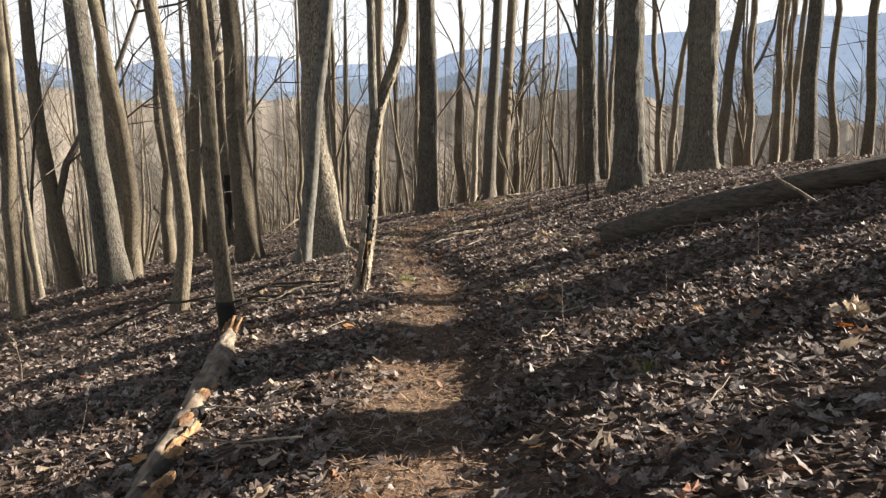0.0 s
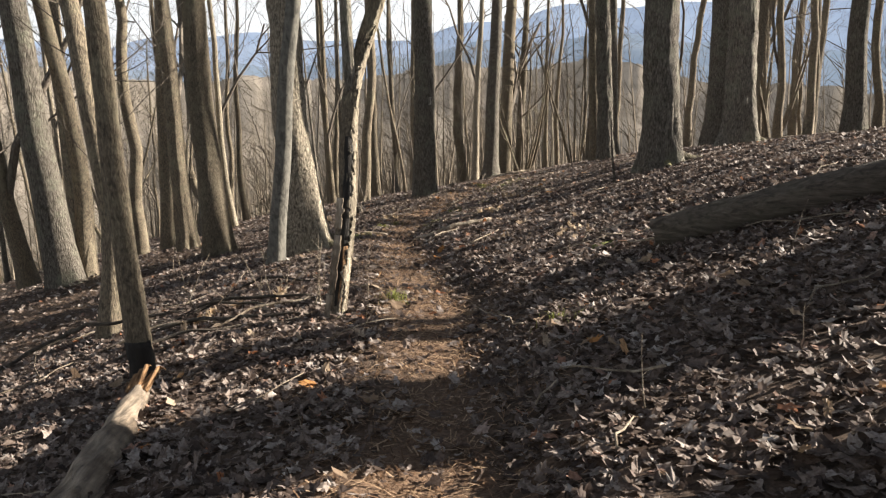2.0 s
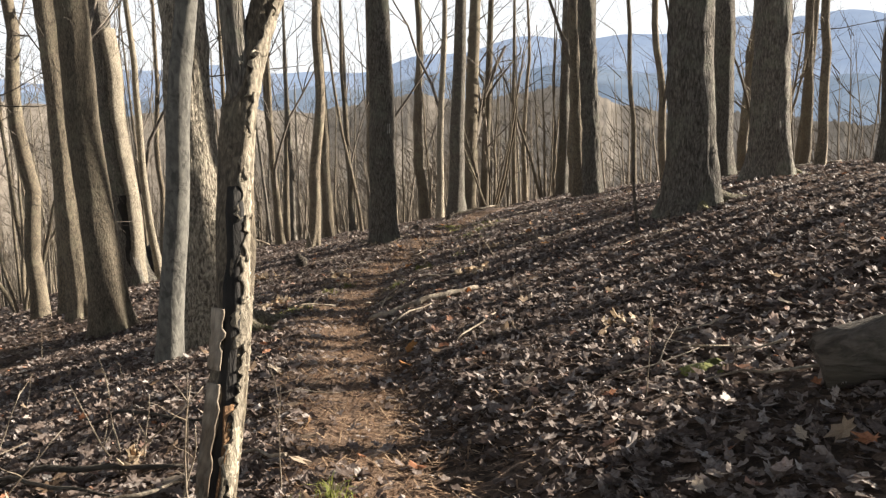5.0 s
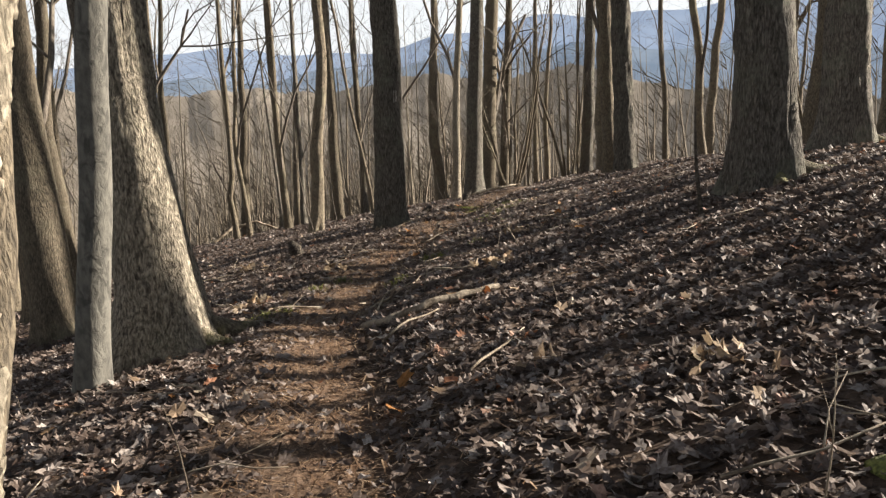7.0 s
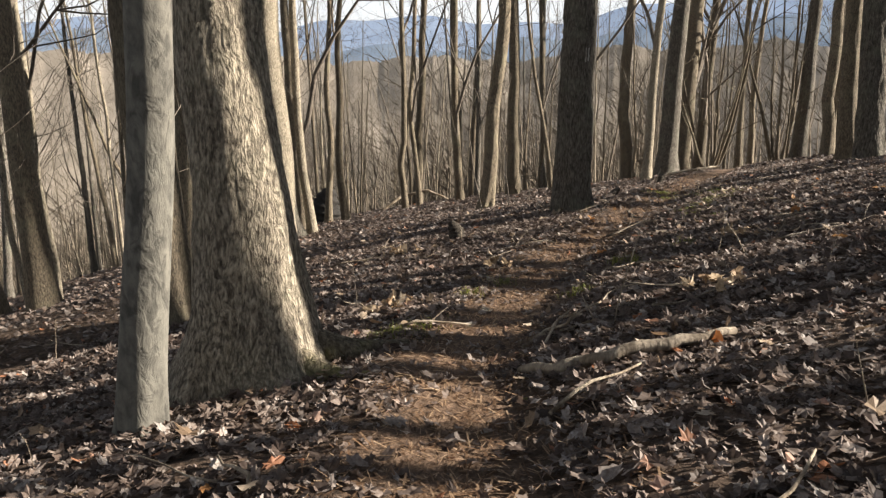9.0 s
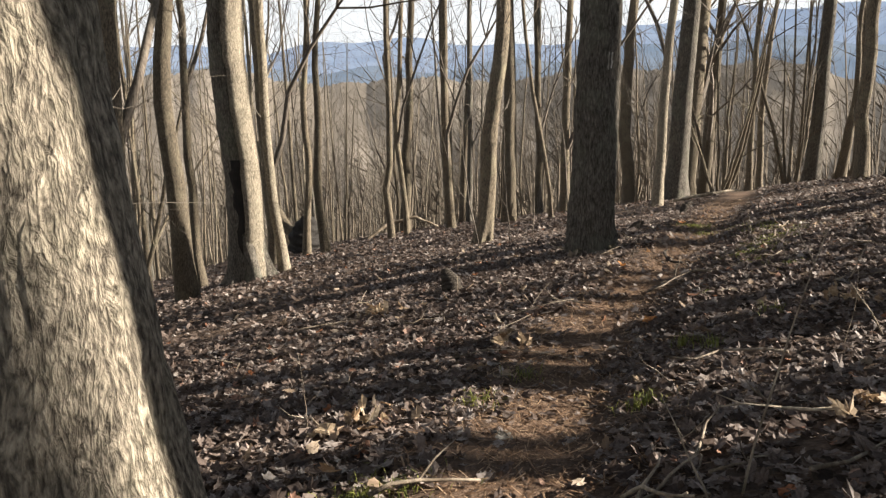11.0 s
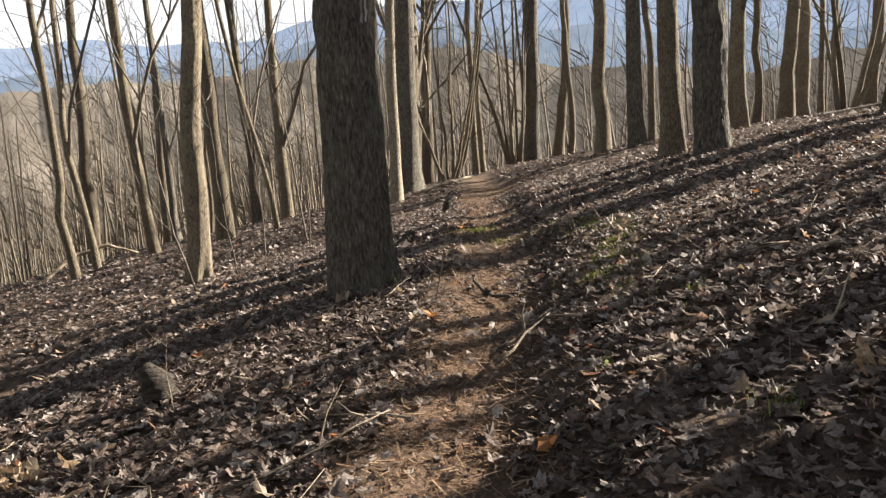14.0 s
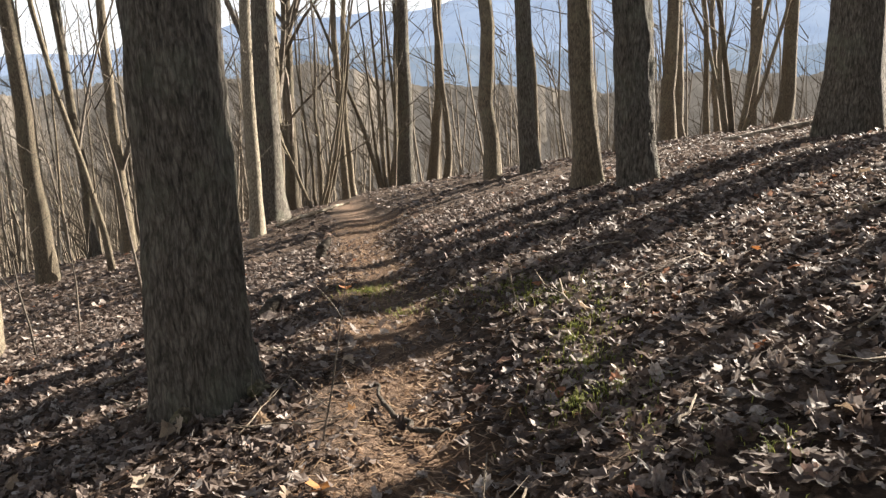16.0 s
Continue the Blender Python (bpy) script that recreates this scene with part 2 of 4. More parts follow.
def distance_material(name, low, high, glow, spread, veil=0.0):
    """A far mountainside of woods and folds; the haze of miles of air is put into its colour and emission."""
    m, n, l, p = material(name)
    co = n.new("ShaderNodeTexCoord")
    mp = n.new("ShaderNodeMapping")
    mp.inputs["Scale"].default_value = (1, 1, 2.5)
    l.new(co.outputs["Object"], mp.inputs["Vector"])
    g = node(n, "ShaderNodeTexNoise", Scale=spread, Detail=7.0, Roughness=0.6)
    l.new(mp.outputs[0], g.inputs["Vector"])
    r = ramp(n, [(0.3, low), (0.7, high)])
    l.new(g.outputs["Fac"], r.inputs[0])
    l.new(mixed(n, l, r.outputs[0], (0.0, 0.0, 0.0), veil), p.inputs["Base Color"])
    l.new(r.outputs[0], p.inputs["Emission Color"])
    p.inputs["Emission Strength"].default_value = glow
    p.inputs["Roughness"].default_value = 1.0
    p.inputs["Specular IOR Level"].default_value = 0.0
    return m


# haze painted in as blue tint and glow; there is no air volume
M_FAR = distance_material("far_mountain_haze_blue", (0.34, 0.43, 0.59), (0.43, 0.52, 0.67), 0.45, 0.006, 0.85)
M_HILL = distance_material("wooded_hillside_haze_glow", (0.12, 0.105, 0.087), (0.24, 0.21, 0.175), 0.36, 0.05)
M_NEARER = distance_material("wooded_ridge_haze_blue", (0.21, 0.275, 0.37), (0.29, 0.35, 0.43), 0.42, 0.012, 0.75)


# ---- mesh helpers ----
class Geo:
    """Gathers vertices and faces for one mesh."""

    def __init__(self):
        self.v, self.q, self.t, self.count = [], [], [], 0

    def add(self, v, quads=None, tris=None):
        v = np.asarray(v, float).reshape(-1, 3)
        if quads is not None and len(quads):
            self.q.append(np.asarray(quads, int) + self.count)
        if tris is not None and len(tris):
            self.t.append(np.asarray(tris, int) + self.count)
        self.v.append(v)
        self.count += len(v)

    def mesh(self, name, mat, smooth=True):
        me = bpy.data.meshes.new(name)
        v = np.concatenate(self.v)
        q = np.concatenate(self.q) if self.q else np.zeros((0, 4), int)
        t = np.concatenate(self.t) if self.t else np.zeros((0, 3), int)
        me.vertices.add(len(v))
        me.vertices.foreach_set("co", v.ravel())
        loops = np.concatenate([q.ravel(), t.ravel()])
        me.loops.add(len(loops))
        me.loops.foreach_set("vertex_index", loops.astype(np.int32))
        me.polygons.add(len(q) + len(t))
        starts = np.concatenate([np.arange(len(q)) * 4, len(q) * 4 + np.arange(len(t)) * 3])
        me.polygons.foreach_set("loop_start", starts.astype(np.int32))
        me.polygons.foreach_set("use_smooth", np.full(len(q) + len(t), smooth))
        me.update(calc_edges=True)
        me.validate()
        me.materials.append(mat)
        return me


def part(name, geo, mat, parent=None, label="", smooth=True):
    """Links what geo holds as ONE mesh object under a thing."""
    ob = new(name, geo.mesh(name, mat, smooth))
    if parent is not None:
        ob.parent = parent
    return tagged(ob, label=label) if label else ob


def rings(geo, rows, cap=True):
    """Skin rows of equal length (n, k, 3) into a closed tube."""
    rows = np.asarray(rows)
    n, k = rows.shape[:2]
    i, j = np.meshgrid(np.arange(n - 1), np.arange(k), indexing="ij")
    j2 = (j + 1) % k
    quads = np.stack([i * k + j, i * k + j2, (i + 1) * k + j2, (i + 1) * k + j], -1).reshape(-1, 4)
    tris = []
    verts = rows.reshape(-1, 3)
    if cap:
        verts = np.concatenate([verts, rows[0].mean(0)[None], rows[-1].mean(0)[None]])
        a, b = n * k, n * k + 1
        tris = [(a, (s + 1) % k, s) for s in range(k)] + [(b, (n - 1) * k + s, (n - 1) * k + (s + 1) % k) for s in range(k)]
    geo.add(verts, quads, tris)


def tube(geo, pts, radii, sides=5, cap=False):
    """A tube along pts."""
    pts, radii = np.asarray(pts, float), np.asarray(radii, float)
    d = np.gradient(pts, axis=0)
    d /= np.linalg.norm(d, axis=1)[:, None] + 1e-9
    ref = np.array([0.31, 0.17, 0.93]) if abs(d[0][2]) < 0.8 else np.array([0.93, 0.31, 0.1])
    a = np.cross(d, ref)
    a /= np.linalg.norm(a, axis=1)[:, None] + 1e-9
    b = np.cross(d, a)
    th = np.arange(sides) * 2 * np.pi / sides
    rows = pts[:, None] + radii[:, None, None] * (np.cos(th)[None, :, None] * a[:, None] + np.sin(th)[None, :, None] * b[:, None])
    rings(geo, rows, cap=cap)


def smoothstep(a, b, v):
    k = np.clip((v - a) / (b - a), 0, 1)
    return k * k * (3 - 2 * k)


# ---- the ground ----
TRAIL_Y = [-14, 0, 4, 6, 8.3, 10.5, 12.4, 14.5, 16.3, 18.5, 20, 21.6, 23.3, 24.5, 26.3, 28.3, 30, 33, 36, 44]
TRAIL_X = [0.6, 0.2, 0.05, -0.1, -0.03, -0.12, -0.5, -0.75, -1, -0.85, -0.65, -0.25, 0.4, 0.6, 1, 1.45, 1.7, 2.6, 3, 4.6]
SWELL_X, SWELL_Y = (-10, -6, -2.5, 1, 4.5, 9), (7, 13, 19, 25, 32, 42)
SWELLS = [[-0.01, -0.04, 0.114, -0.139, 0.047, 0.004], [-0.014, -0.162, 0.157, -0.108, 0.167, 0.028], [0.145, 0.111, -0.043, -0.124, 0.039, -0.028],
          [-0.01, -0.022, 0.122, 0.04, -0.01, -0.015], [0.032, -0.003, -0.012, -0.026, 0.019, -0.01], [-0.021, -0.04, -0.026, -0.034, -0.024, -0.008]]


def trail_x(y):
    return (np.interp(y - 0.7, TRAIL_Y, TRAIL_X) + np.interp(y, TRAIL_Y, TRAIL_X) + np.interp(y + 0.7, TRAIL_Y, TRAIL_X)) / 3


def ground_z(x, y):
    """Height of the hillside: falls along the trail and to its left, with gentle swells and the trodden hollow of the trail; valley and hill beyond."""
    x, y = np.asarray(x, float), np.asarray(y, float)
    xc, yc = np.clip(x, -16, 16), np.clip(y, -14, 46)
    u = yc / 20
    xe = np.where(xc > 6, 6 + (xc - 6) * 0.5, np.where(xc < -7, -7 + (xc + 7) * 1.4, xc))
    z = -0.156 - 1.062 * u - 0.394 * u ** 2 - 0.016 * u ** 3 + xe * (0.2336 - 0.0441 * u)
    side = x - trail_x(y)
    bench = smoothstep(48, 38, y)
    z = z - (0.082 * np.exp(-(side / 0.5) ** 2) + 0.9 * (0.23 - 0.044 * u) * side * np.exp(-(side / 0.6) ** 4)) * bench
    for cy, row in zip(SWELL_Y, SWELLS):
        for cx, h in zip(SWELL_X, row):
            sx, sy = (2.6 if abs(cx) < 6 else 3.6), (4.0 if cy < 30 else 7.0)
            z = z + h * np.exp(-((x - cx) / sx) ** 2 - ((y - cy) / sy) ** 2)
    drop = 0.24 * np.maximum(y - 46, 0) + 0.36 * np.maximum(-16 - x, 0) + 0.10 * np.maximum(x - 26, 0)
    z = z - 60 * (1 - np.exp(-drop / 60))
    far = np.hypot(x, y)
    az = np.arctan2(x, y)
    z = z - smoothstep(150, 300, far) * 12 + 3 * np.sin(az * 7 + 1) * smoothstep(100, 200, far)
    return z


def gz(x, y):
    return float(ground_z(x, y))


def spaced(fine_lo, fine_hi, step, mid, far_limit):
    a = list(np.arange(fine_lo, fine_hi + 1e-6, step))
    for sign, edge in ((1, fine_hi), (-1, fine_lo)):
        v, s, extra = edge, step, []
        while abs(v - edge) < far_limit:
            s = min(s * 1.12, 0.55) if abs(v - edge) < mid else s * 1.14
            v += sign * s
            extra.append(v)
        a = a + extra if sign > 0 else extra[::-1] + a
    return np.array(a)


def build_ground():
    xs, ys = spaced(-5.0, 5.0, 0.14, 16, 4300), spaced(1.0, 29.0, 0.14, 18, 4300)
    X, Y = np.meshgrid(xs, ys)
    Z = ground_z(X, Y)
    near = (np.abs(X) < 24) & (Y > -14) & (Y < 50)
    path = np.exp(-((X - trail_x(Y) + 0.09 * np.sin(Y * 1.3) + 0.05 * np.sin(Y * 3.7)) / (0.34 + 0.06 * np.sin(Y * 2.3))) ** 2) * smoothstep(46, 40, Y)
    for i, j in zip(*np.nonzero(near)):
        p = Vector((X[i, j], Y[i, j], 0))
        Z[i, j] += (0.035 * noise.noise(p * 1.3) + 0.03 * noise.noise(p * 4.1)) * (1 - 0.6 * path[i, j])
    g = Geo()
    h, w = X.shape
    i, j = np.meshgrid(np.arange(h - 1), np.arange(w - 1), indexing="ij")
    quads = np.stack([i * w + j, i * w + j + 1, (i + 1) * w + j + 1, (i + 1) * w + j], -1).reshape(-1, 4)
    g.add(np.stack([X, Y, Z], -1), quads)
    ob = part("ground", g, M_GROUND)
    at = ob.data.attributes.new("trodden", "FLOAT", "POINT")
    wob = np.sin(Y.ravel() * 2.1) * 0.2 + np.sin(Y.ravel() * 5.3 + X.ravel() * 4) * 0.15
    at.data.foreach_set("value", np.clip(path.ravel() * (0.85 + wob), 0, 1))
    return tagged(ob, "wooded hillside floor of leaf mould with a trodden earth trail", "ground", kind="structure")


build_ground()


def ridge(name, radius, top, mat, label):
    """A far ridge: a rough slope on a wide arc ahead."""
    g = Geo()
    rows = []
    n = 900
    az = np.linspace(radians(-75), radians(110), n)
    crest = top(np.degrees(az)) + np.array([noise.noise(Vector((a * 260, radius, 0))) for a in az]) * min(60 / radius, 0.28)
    for k, f in enumerate(np.linspace(0, 1, 7)):
        r = radius * (1 + 0.22 * f)
        fold = np.array([noise.noise(Vector((a * 9, f * 3, radius * 0.01))) for a in az])
        h = -60 + (np.tan(np.radians(crest)) * radius * 1.22 + 60) * f ** 0.9 + fold * radius * 0.008 * (1 if 0 < k else 0)
        rr = r * (1 + 0.05 * fold * math.sin(f * math.pi))
        rows.append(np.stack([np.sin(az) * rr, np.cos(az) * rr, h], -1))
    v = np.array(rows)
    i, j = np.meshgrid(np.arange(6), np.arange(n - 1), indexing="ij")
    g.add(v, np.stack([i * n + j, i * n + j + 1, (i + 1) * n + j + 1, (i + 1) * n + j], -1).reshape(-1, 4))
    return tagged(part(name, g, mat), label, "mountain", kind="structure")


# these backdrops carry painted haze and give off light of their own
ridge("backdrop_far_mountain", 3200, lambda a: 2.2 + 2.3 * smoothstep(-9, 20, a) - 1.2 * smoothstep(40, 70, a) + 0.35 * np.sin(a * 0.31) + 0.2 * np.sin(a * 0.9 + 1), M_FAR, "mountain beyond the valley, blue haze painted into its colour")
ridge("backdrop_wooded_hill", 300, lambda a: 0.15 - 1.25 * smoothstep(2, 28, a) + 0.45 * np.sin(a * 0.16 + 0.4) + 0.3 * np.sin(a * 0.53 + 2) + 0.1 * np.sin(a * 2.1), M_HILL, "brown leafless wooded hill across the hollow, glowing for haze")
ridge("backdrop_near_ridge", 1500, lambda a: 1.2 + 0.8 * np.sin(a * 0.12 + 0.4) + 0.25 * np.sin(a * 0.7), M_NEARER, "wooded ridge across the valley, blue haze painted in")


# ---- trees ----
def wander(rng, start, heading, length, n, bend, lift):
    """Points of a branch that wavers and turns upwards."""
    d = np.array(heading, float)
    p = np.array(start, float)
    pts = [p.copy()]
    for _ in range(n):
        d = d + rng.normal(0, bend, 3) + np.array([0, 0, lift])
        d /= np.linalg.norm(d)
        p = p + d * length / n
        pts.append(p.copy())
    return np.array(pts)


def branching(geo, rng, start, heading, length, radius, depth):
    """A branch with side branches, down to fine twigs."""
    n = 5 if depth > 1 else 4
    pts = wander(rng, start, heading, length, n, 0.16, 0.06)
    tube(geo, pts, np.linspace(radius, radius * 0.35, n + 1), 4 if depth > 1 else 3)
    if depth <= 0:
        return
    for _ in range(rng.integers(3, 5)):
        k = rng.integers(1, n + 1)
        d = pts[k] - pts[k - 1]
        d /= np.linalg.norm(d)
        side = np.cross(d, rng.normal(0, 1, 3))
        side /= np.linalg.norm(side) + 1e-9
        branching(geo, rng, pts[k], d * 0.75 + side * 0.8, length * rng.uniform(0.4, 0.62), radius * 0.42, depth - 1)


def crown_geo(rng, axis, height, r, first, limbs, depth=2):
    g = Geo()
    for k in range(limbs):
        h = first + (height - first) * ((k + rng.uniform(0, 1)) / limbs) ** 0.8
        h = min(h, height * 0.97)
        a = rng.uniform(0, 2 * math.pi)
        up = rng.uniform(1.0, 2.0)
        length = (height - h) * 0.45 + height * 0.07
        branching(g, rng, axis(h), (math.cos(a), math.sin(a), up), length, max(r * 0.22 * (1 - h / height) + 0.005, 0.005), depth)
    return g


KINDS = {
    "plain": (M_PLAIN, "slender grey-brown bare tree on the leafy slope", 0.5),
    "lit": (M_PALE, "slim bare tree on the leafy slope, bark painted pale as sunlit", 0.35),
    "grey": (M_PLAIN, "straight grey bare tree on the leafy slope", 0.6),
    "rough": (M_OAK, "stout bare tree with rough furrowed bark", 0.6),
    "big": (M_ROUGH, "massive bare tree with furrowed bark and flared roots", 0.75),
    "big2": (M_OAK, "large dark bare tree with furrowed bark beside the trail", 0.35),
    "smooth": (M_SMOOTH, "smooth grey-barked bare tree beside a larger one", 0.3),
    "scurve": (M_PLAIN, "slim bare tree with a crooked lower stem", 0.3),
    "sap": (M_PLAIN, "mottled young tree with a blackened hollow foot", 0.2),
    "broken": (M_OAK, "old tree with a split bark shell, hollow side and shade painted dark", 0.9),
    "snag": (M_PLAIN, "dead forked snag with peeling bark beside the trail", 0.15),
}


def tree(kind, x, y, r, lean, low=0.0, limbs=0):
    """One bare tree: flared trunk with bark relief, limbs and twigs. Its foot is the origin."""
    mat, label, flare = KINDS[kind]
    rng = np.random.default_rng(int(abs(x * 131 + y * 977 + r * 5000)) + 7)
    foot = gz(x, y)
    height = 11 + 22 * min(r, 0.4) + rng.uniform(-1.5, 2)
    near = y < 30 and abs(x) < 7
    fine = near and (r > 0.15 or kind in ("snag", "sap", "smooth")) or kind == "broken"
    sides, lower = (44, 70) if fine else ((16, 22) if near else (9, 10))
    swing, phase = rng.uniform(0.0, 0.12) * (2 if kind in ("plain", "lit") else 0.5), rng.uniform(0, 6)
    bow = rng.uniform(-1, 1, 2) * swing
    lobes, spin = int(rng.integers(4, 7)), rng.uniform(0, 6)

    kink = rng.normal(0, 1, 6) * min(0.022, 0.3 * r) * (1.15 if kind in ("plain", "lit", "scurve") else (1.7 if kind == "snag" else 0.4))

    def axis(h):
        sway = math.sin(h * 0.55 + phase) - math.sin(phase)
        ax = np.array([lean[0] * h + bow[0] * sway, lean[1] * h + bow[1] * sway, h])
        for i, w in enumerate((1.15, 1.9, 3.1)):
            ax[0] += kink[i] * (math.sin(w * h + spin) - math.sin(spin)) * (1.6 - 0.4 * i)
            ax[1] += kink[3 + i] * (math.sin(w * h + phase) - math.sin(phase)) * (1.6 - 0.4 * i)
        if kind == "scurve":
            ax[0] += -0.22 * math.exp(-((h - 1.3) / 0.5) ** 2)
        return ax

    hs = np.concatenate([np.linspace(-0.7, 6, lower) ** 1, np.linspace(6.6, height, 12 if near else 6)])
    th = np.arange(sides) * 2 * np.pi / sides
    rows = []
    for h in hs:
        rad = r * max(1 - 0.72 * max(h, 0) / height, 0.12) * 1.06
        f = flare * math.exp(-max(h, -0.1) / (0.28 + 0.5 * r))
        if kind == "big":
            rad *= 0.74 + 0.40 * math.exp(-max(h, 0) / 1.2)
        shape = 1 + f * (0.55 + (0.22 if kind == "big" else 0.45) * np.cos(lobes * th + spin)) + 0.03 * np.sin(2 * th + spin + h * 0.4)
        ring = rad * shape
        if fine:
            deep = 0.034 if mat in (M_ROUGH, M_OAK) else (0.004 if mat is M_SMOOTH else (0.02 if kind == "snag" else 0.012))
            ring = ring + np.array([deep * noise.noise(Vector((math.cos(a) * r * 22 + x, math.sin(a) * r * 22 + y, h * 2.6)))
                                    + deep * 0.7 * abs(noise.noise(Vector((math.cos(a) * r * 45 + x, math.sin(a) * r * 45, h * 6)))) for a in th])
        c = axis(h)
        rows.append(np.stack([c[0] + np.cos(th) * ring, c[1] + np.sin(th) * ring, np.full(sides, h)], -1))
    g = Geo()
    rings(g, np.array(rows))
    ob = tagged(new("tree"), label, "tree", "trees along the trail")
    ob.location = (x, y, foot)
    part("trunk", g, mat, ob)
    first = height * (low or (0.42 if r > 0.12 else 0.28))
    crown = crown_geo(rng, axis, height, r, first, limbs or (11 if low else (7 if near else 6)))
    if kind in ("plain", "lit", "grey", "scurve"):
        if rng.uniform() < 0.45 and (abs(x) > 6.5 or y > 28):
            h, a = rng.uniform(1.6, 4.5), rng.uniform(0, 6.28)
            branching(crown, rng, axis(h), (0.3 * math.cos(a), 0.3 * math.sin(a), 1), rng.uniform(5, 8), r * 0.5, 2)
        for _ in range(12):
            h, a = rng.uniform(1.4, 7.5), rng.uniform(0, 6.28)
            branching(crown, rng, axis(h), (math.cos(a), math.sin(a), rng.uniform(0.3, 1.2)), rng.uniform(0.6, 2.2), rng.uniform(0.005, 0.011), 1)
    part("crown", crown, M_TWIG, ob, "bare limbs and fine twigs")
    return ob, axis


snag_tree, snag_tree_axis = tree("snag", -1.0, 9.96, 0.077, (0.098, 0.28))
sapling, sapling_axis = tree("sap", -2.27, 8.62, 0.082, (-0.045, 0.0))
tree("plain", -3.77, 11.39, 0.105, (-0.055, 0.0))
tree("rough", -7.62, 18.29, 0.306, (-0.073, -0.001))
tree("plain", -7.33, 18.58, 0.182, (-0.076, -0.001))
tree("grey", -4.48, 18.21, 0.236, (-0.055, 0.001))
tree("smooth", -2.62, 14.72, 0.119, (0.125, 0.018))
big_tree, _ = tree("big", -2.36, 15.62, 0.335, (-0.032, 0.065))
tree("plain", -10.82, 22.80, 0.225, (-0.059, -0.001))
tree("lit", -10.63, 20.63, 0.096, (-0.013, -0.000))
tree("plain", -9.04, 16.79, 0.167, (-0.003, -0.000))
tree("grey", -5.97, 20.76, 0.195, (-0.032, -0.001))
blazed_tree, blazed_tree_axis = tree("big2", -0.69, 24.25, 0.268, (0.001, -0.000))
tree("plain", 0.66, 47.36, 0.266, (-0.020, -0.001))
tree("grey", 2.80, 47.70, 0.399, (0.047, 0.003))
tree("plain", 3.86, 50.63, 0.258, (0.049, 0.003))
stout_tree, _ = tree("rough", 3.85, 17.62, 0.305, (-0.030, 0.001))
second_tree, _ = tree("rough", 6.32, 20.72, 0.300, (-0.020, 0.000))
tree("plain", 8.61, 26.67, 0.164, (0.087, 0.001))
tree("rough", 9.76, 22.74, 0.231, (-0.021, -0.000))
tree("plain", 10.31, 28.68, 0.127, (-0.013, -0.000))
tree("plain", 10.82, 27.68, 0.132, (-0.020, -0.000))
tree("plain", 11.89, 25.69, 0.114, (-0.074, -0.001))
tree("plain", 11.39, 22.71, 0.139, (-0.025, -0.000))
tree("plain", 8.55, 33.61, 0.139, (-0.079, -0.001))
tree("plain", -8.96, 25.57, 0.191, (0.003, -0.000))
tree("grey", -8.75, 21.56, 0.202, (-0.019, 0.000))
tree("lit", -7.33, 29.59, 0.114, (-0.021, 0.000))
tree("plain", -2.84, 28.73, 0.156, (0.050, -0.007))
tree("grey", -3.41, 38.54, 0.216, (-0.002, 0.000))
tree("plain", -6.00, 42.27, 0.161, (-0.020, 0.003))
tree("scurve", -6.79, 36.73, 0.105, (0.001, -0.000))
tree("plain", -8.16, 44.03, 0.189, (0.044, -0.006))
tree("plain", -1.91, 43.43, 0.170, (0.013, -0.002))
tree("plain", -2.00, 37.24, 0.066, (-0.150, 0.021))
tree("plain", -3.13, 46.68, 0.157, (-0.003, 0.000))
tree("plain", -6.97, 50.30, 0.185, (0.041, -0.006))
tree("lit", 0.96, 36.30, 0.135, (0.037, -0.005))
tree("rough", 1.78, 40.27, 0.319, (0.043, -0.006))
tree("big2", 4.80, 27.90, 0.232, (-0.045, 0.010))
tree("grey", 4.62, 28.85, 0.165, (-0.030, 0.006))
tree("plain", 5.62, 34.59, 0.159, (-0.020, 0.004))
tree("plain", 8.57, 47.24, 0.190, (0.044, -0.006))
tree("rough", 7.63, 47.52, 0.302, (0.023, -0.003))
tree("rough", 6.22, 34.02, 0.178, (-0.026, 0.005))
tree("plain", 9.26, 40.00, 0.114, (-0.065, 0.009))
tree("plain", 9.55, 36.07, 0.147, (0.109, -0.015))
tree("plain", 12.60, 39.88, 0.118, (-0.031, 0.006))
tree("plain", 17.71, 45.17, 0.252, (0.016, -0.003))
tree("plain", 16.36, 41.21, 0.091, (-0.056, 0.011))
tree("plain", 6.09, 49.60, 0.143, (0.006, -0.001))
tree("plain", -8.38, 27.23, 0.186, (-0.008, -0.001))
broken_tree, broken_tree_axis = tree("broken", -7.83, 29.01, 0.336, (-0.048, -0.006))
tree("plain", -9.13, 33.31, 0.168, (-0.044, -0.005))
tree("plain", -8.42, 35.33, 0.123, (0.006, 0.001))
tree("plain", -9.16, 35.72, 0.110, (0.034, 0.004))
tree("grey", -7.56, 23.78, 0.162, (0.059, 0.007))
tree("plain", -9.58, 30.05, 0.107, (-0.001, -0.000))
tree("plain", -5.51, 39.79, 0.146, (-0.025, -0.003))
tree("plain", -6.77, 38.61, 0.096, (0.019, 0.002))
tree("lit", -9.90, 23.35, 0.068, (-0.008, -0.001))
tree("rough", 8.20, 27.90, 0.360, (-0.010, 0.005))
tree("plain", 14.17, 40.82, 0.227, (0.048, -0.016))
tree("plain", 15.85, 39.09, 0.185, (0.030, -0.010))
tree("plain", 14.61, 36.33, 0.191, (-0.013, 0.004))
tree("plain", 13.32, 37.77, 0.077, (-0.031, 0.011))
tree("plain", 8.54, 45.66, 0.118, (-0.018, 0.006))
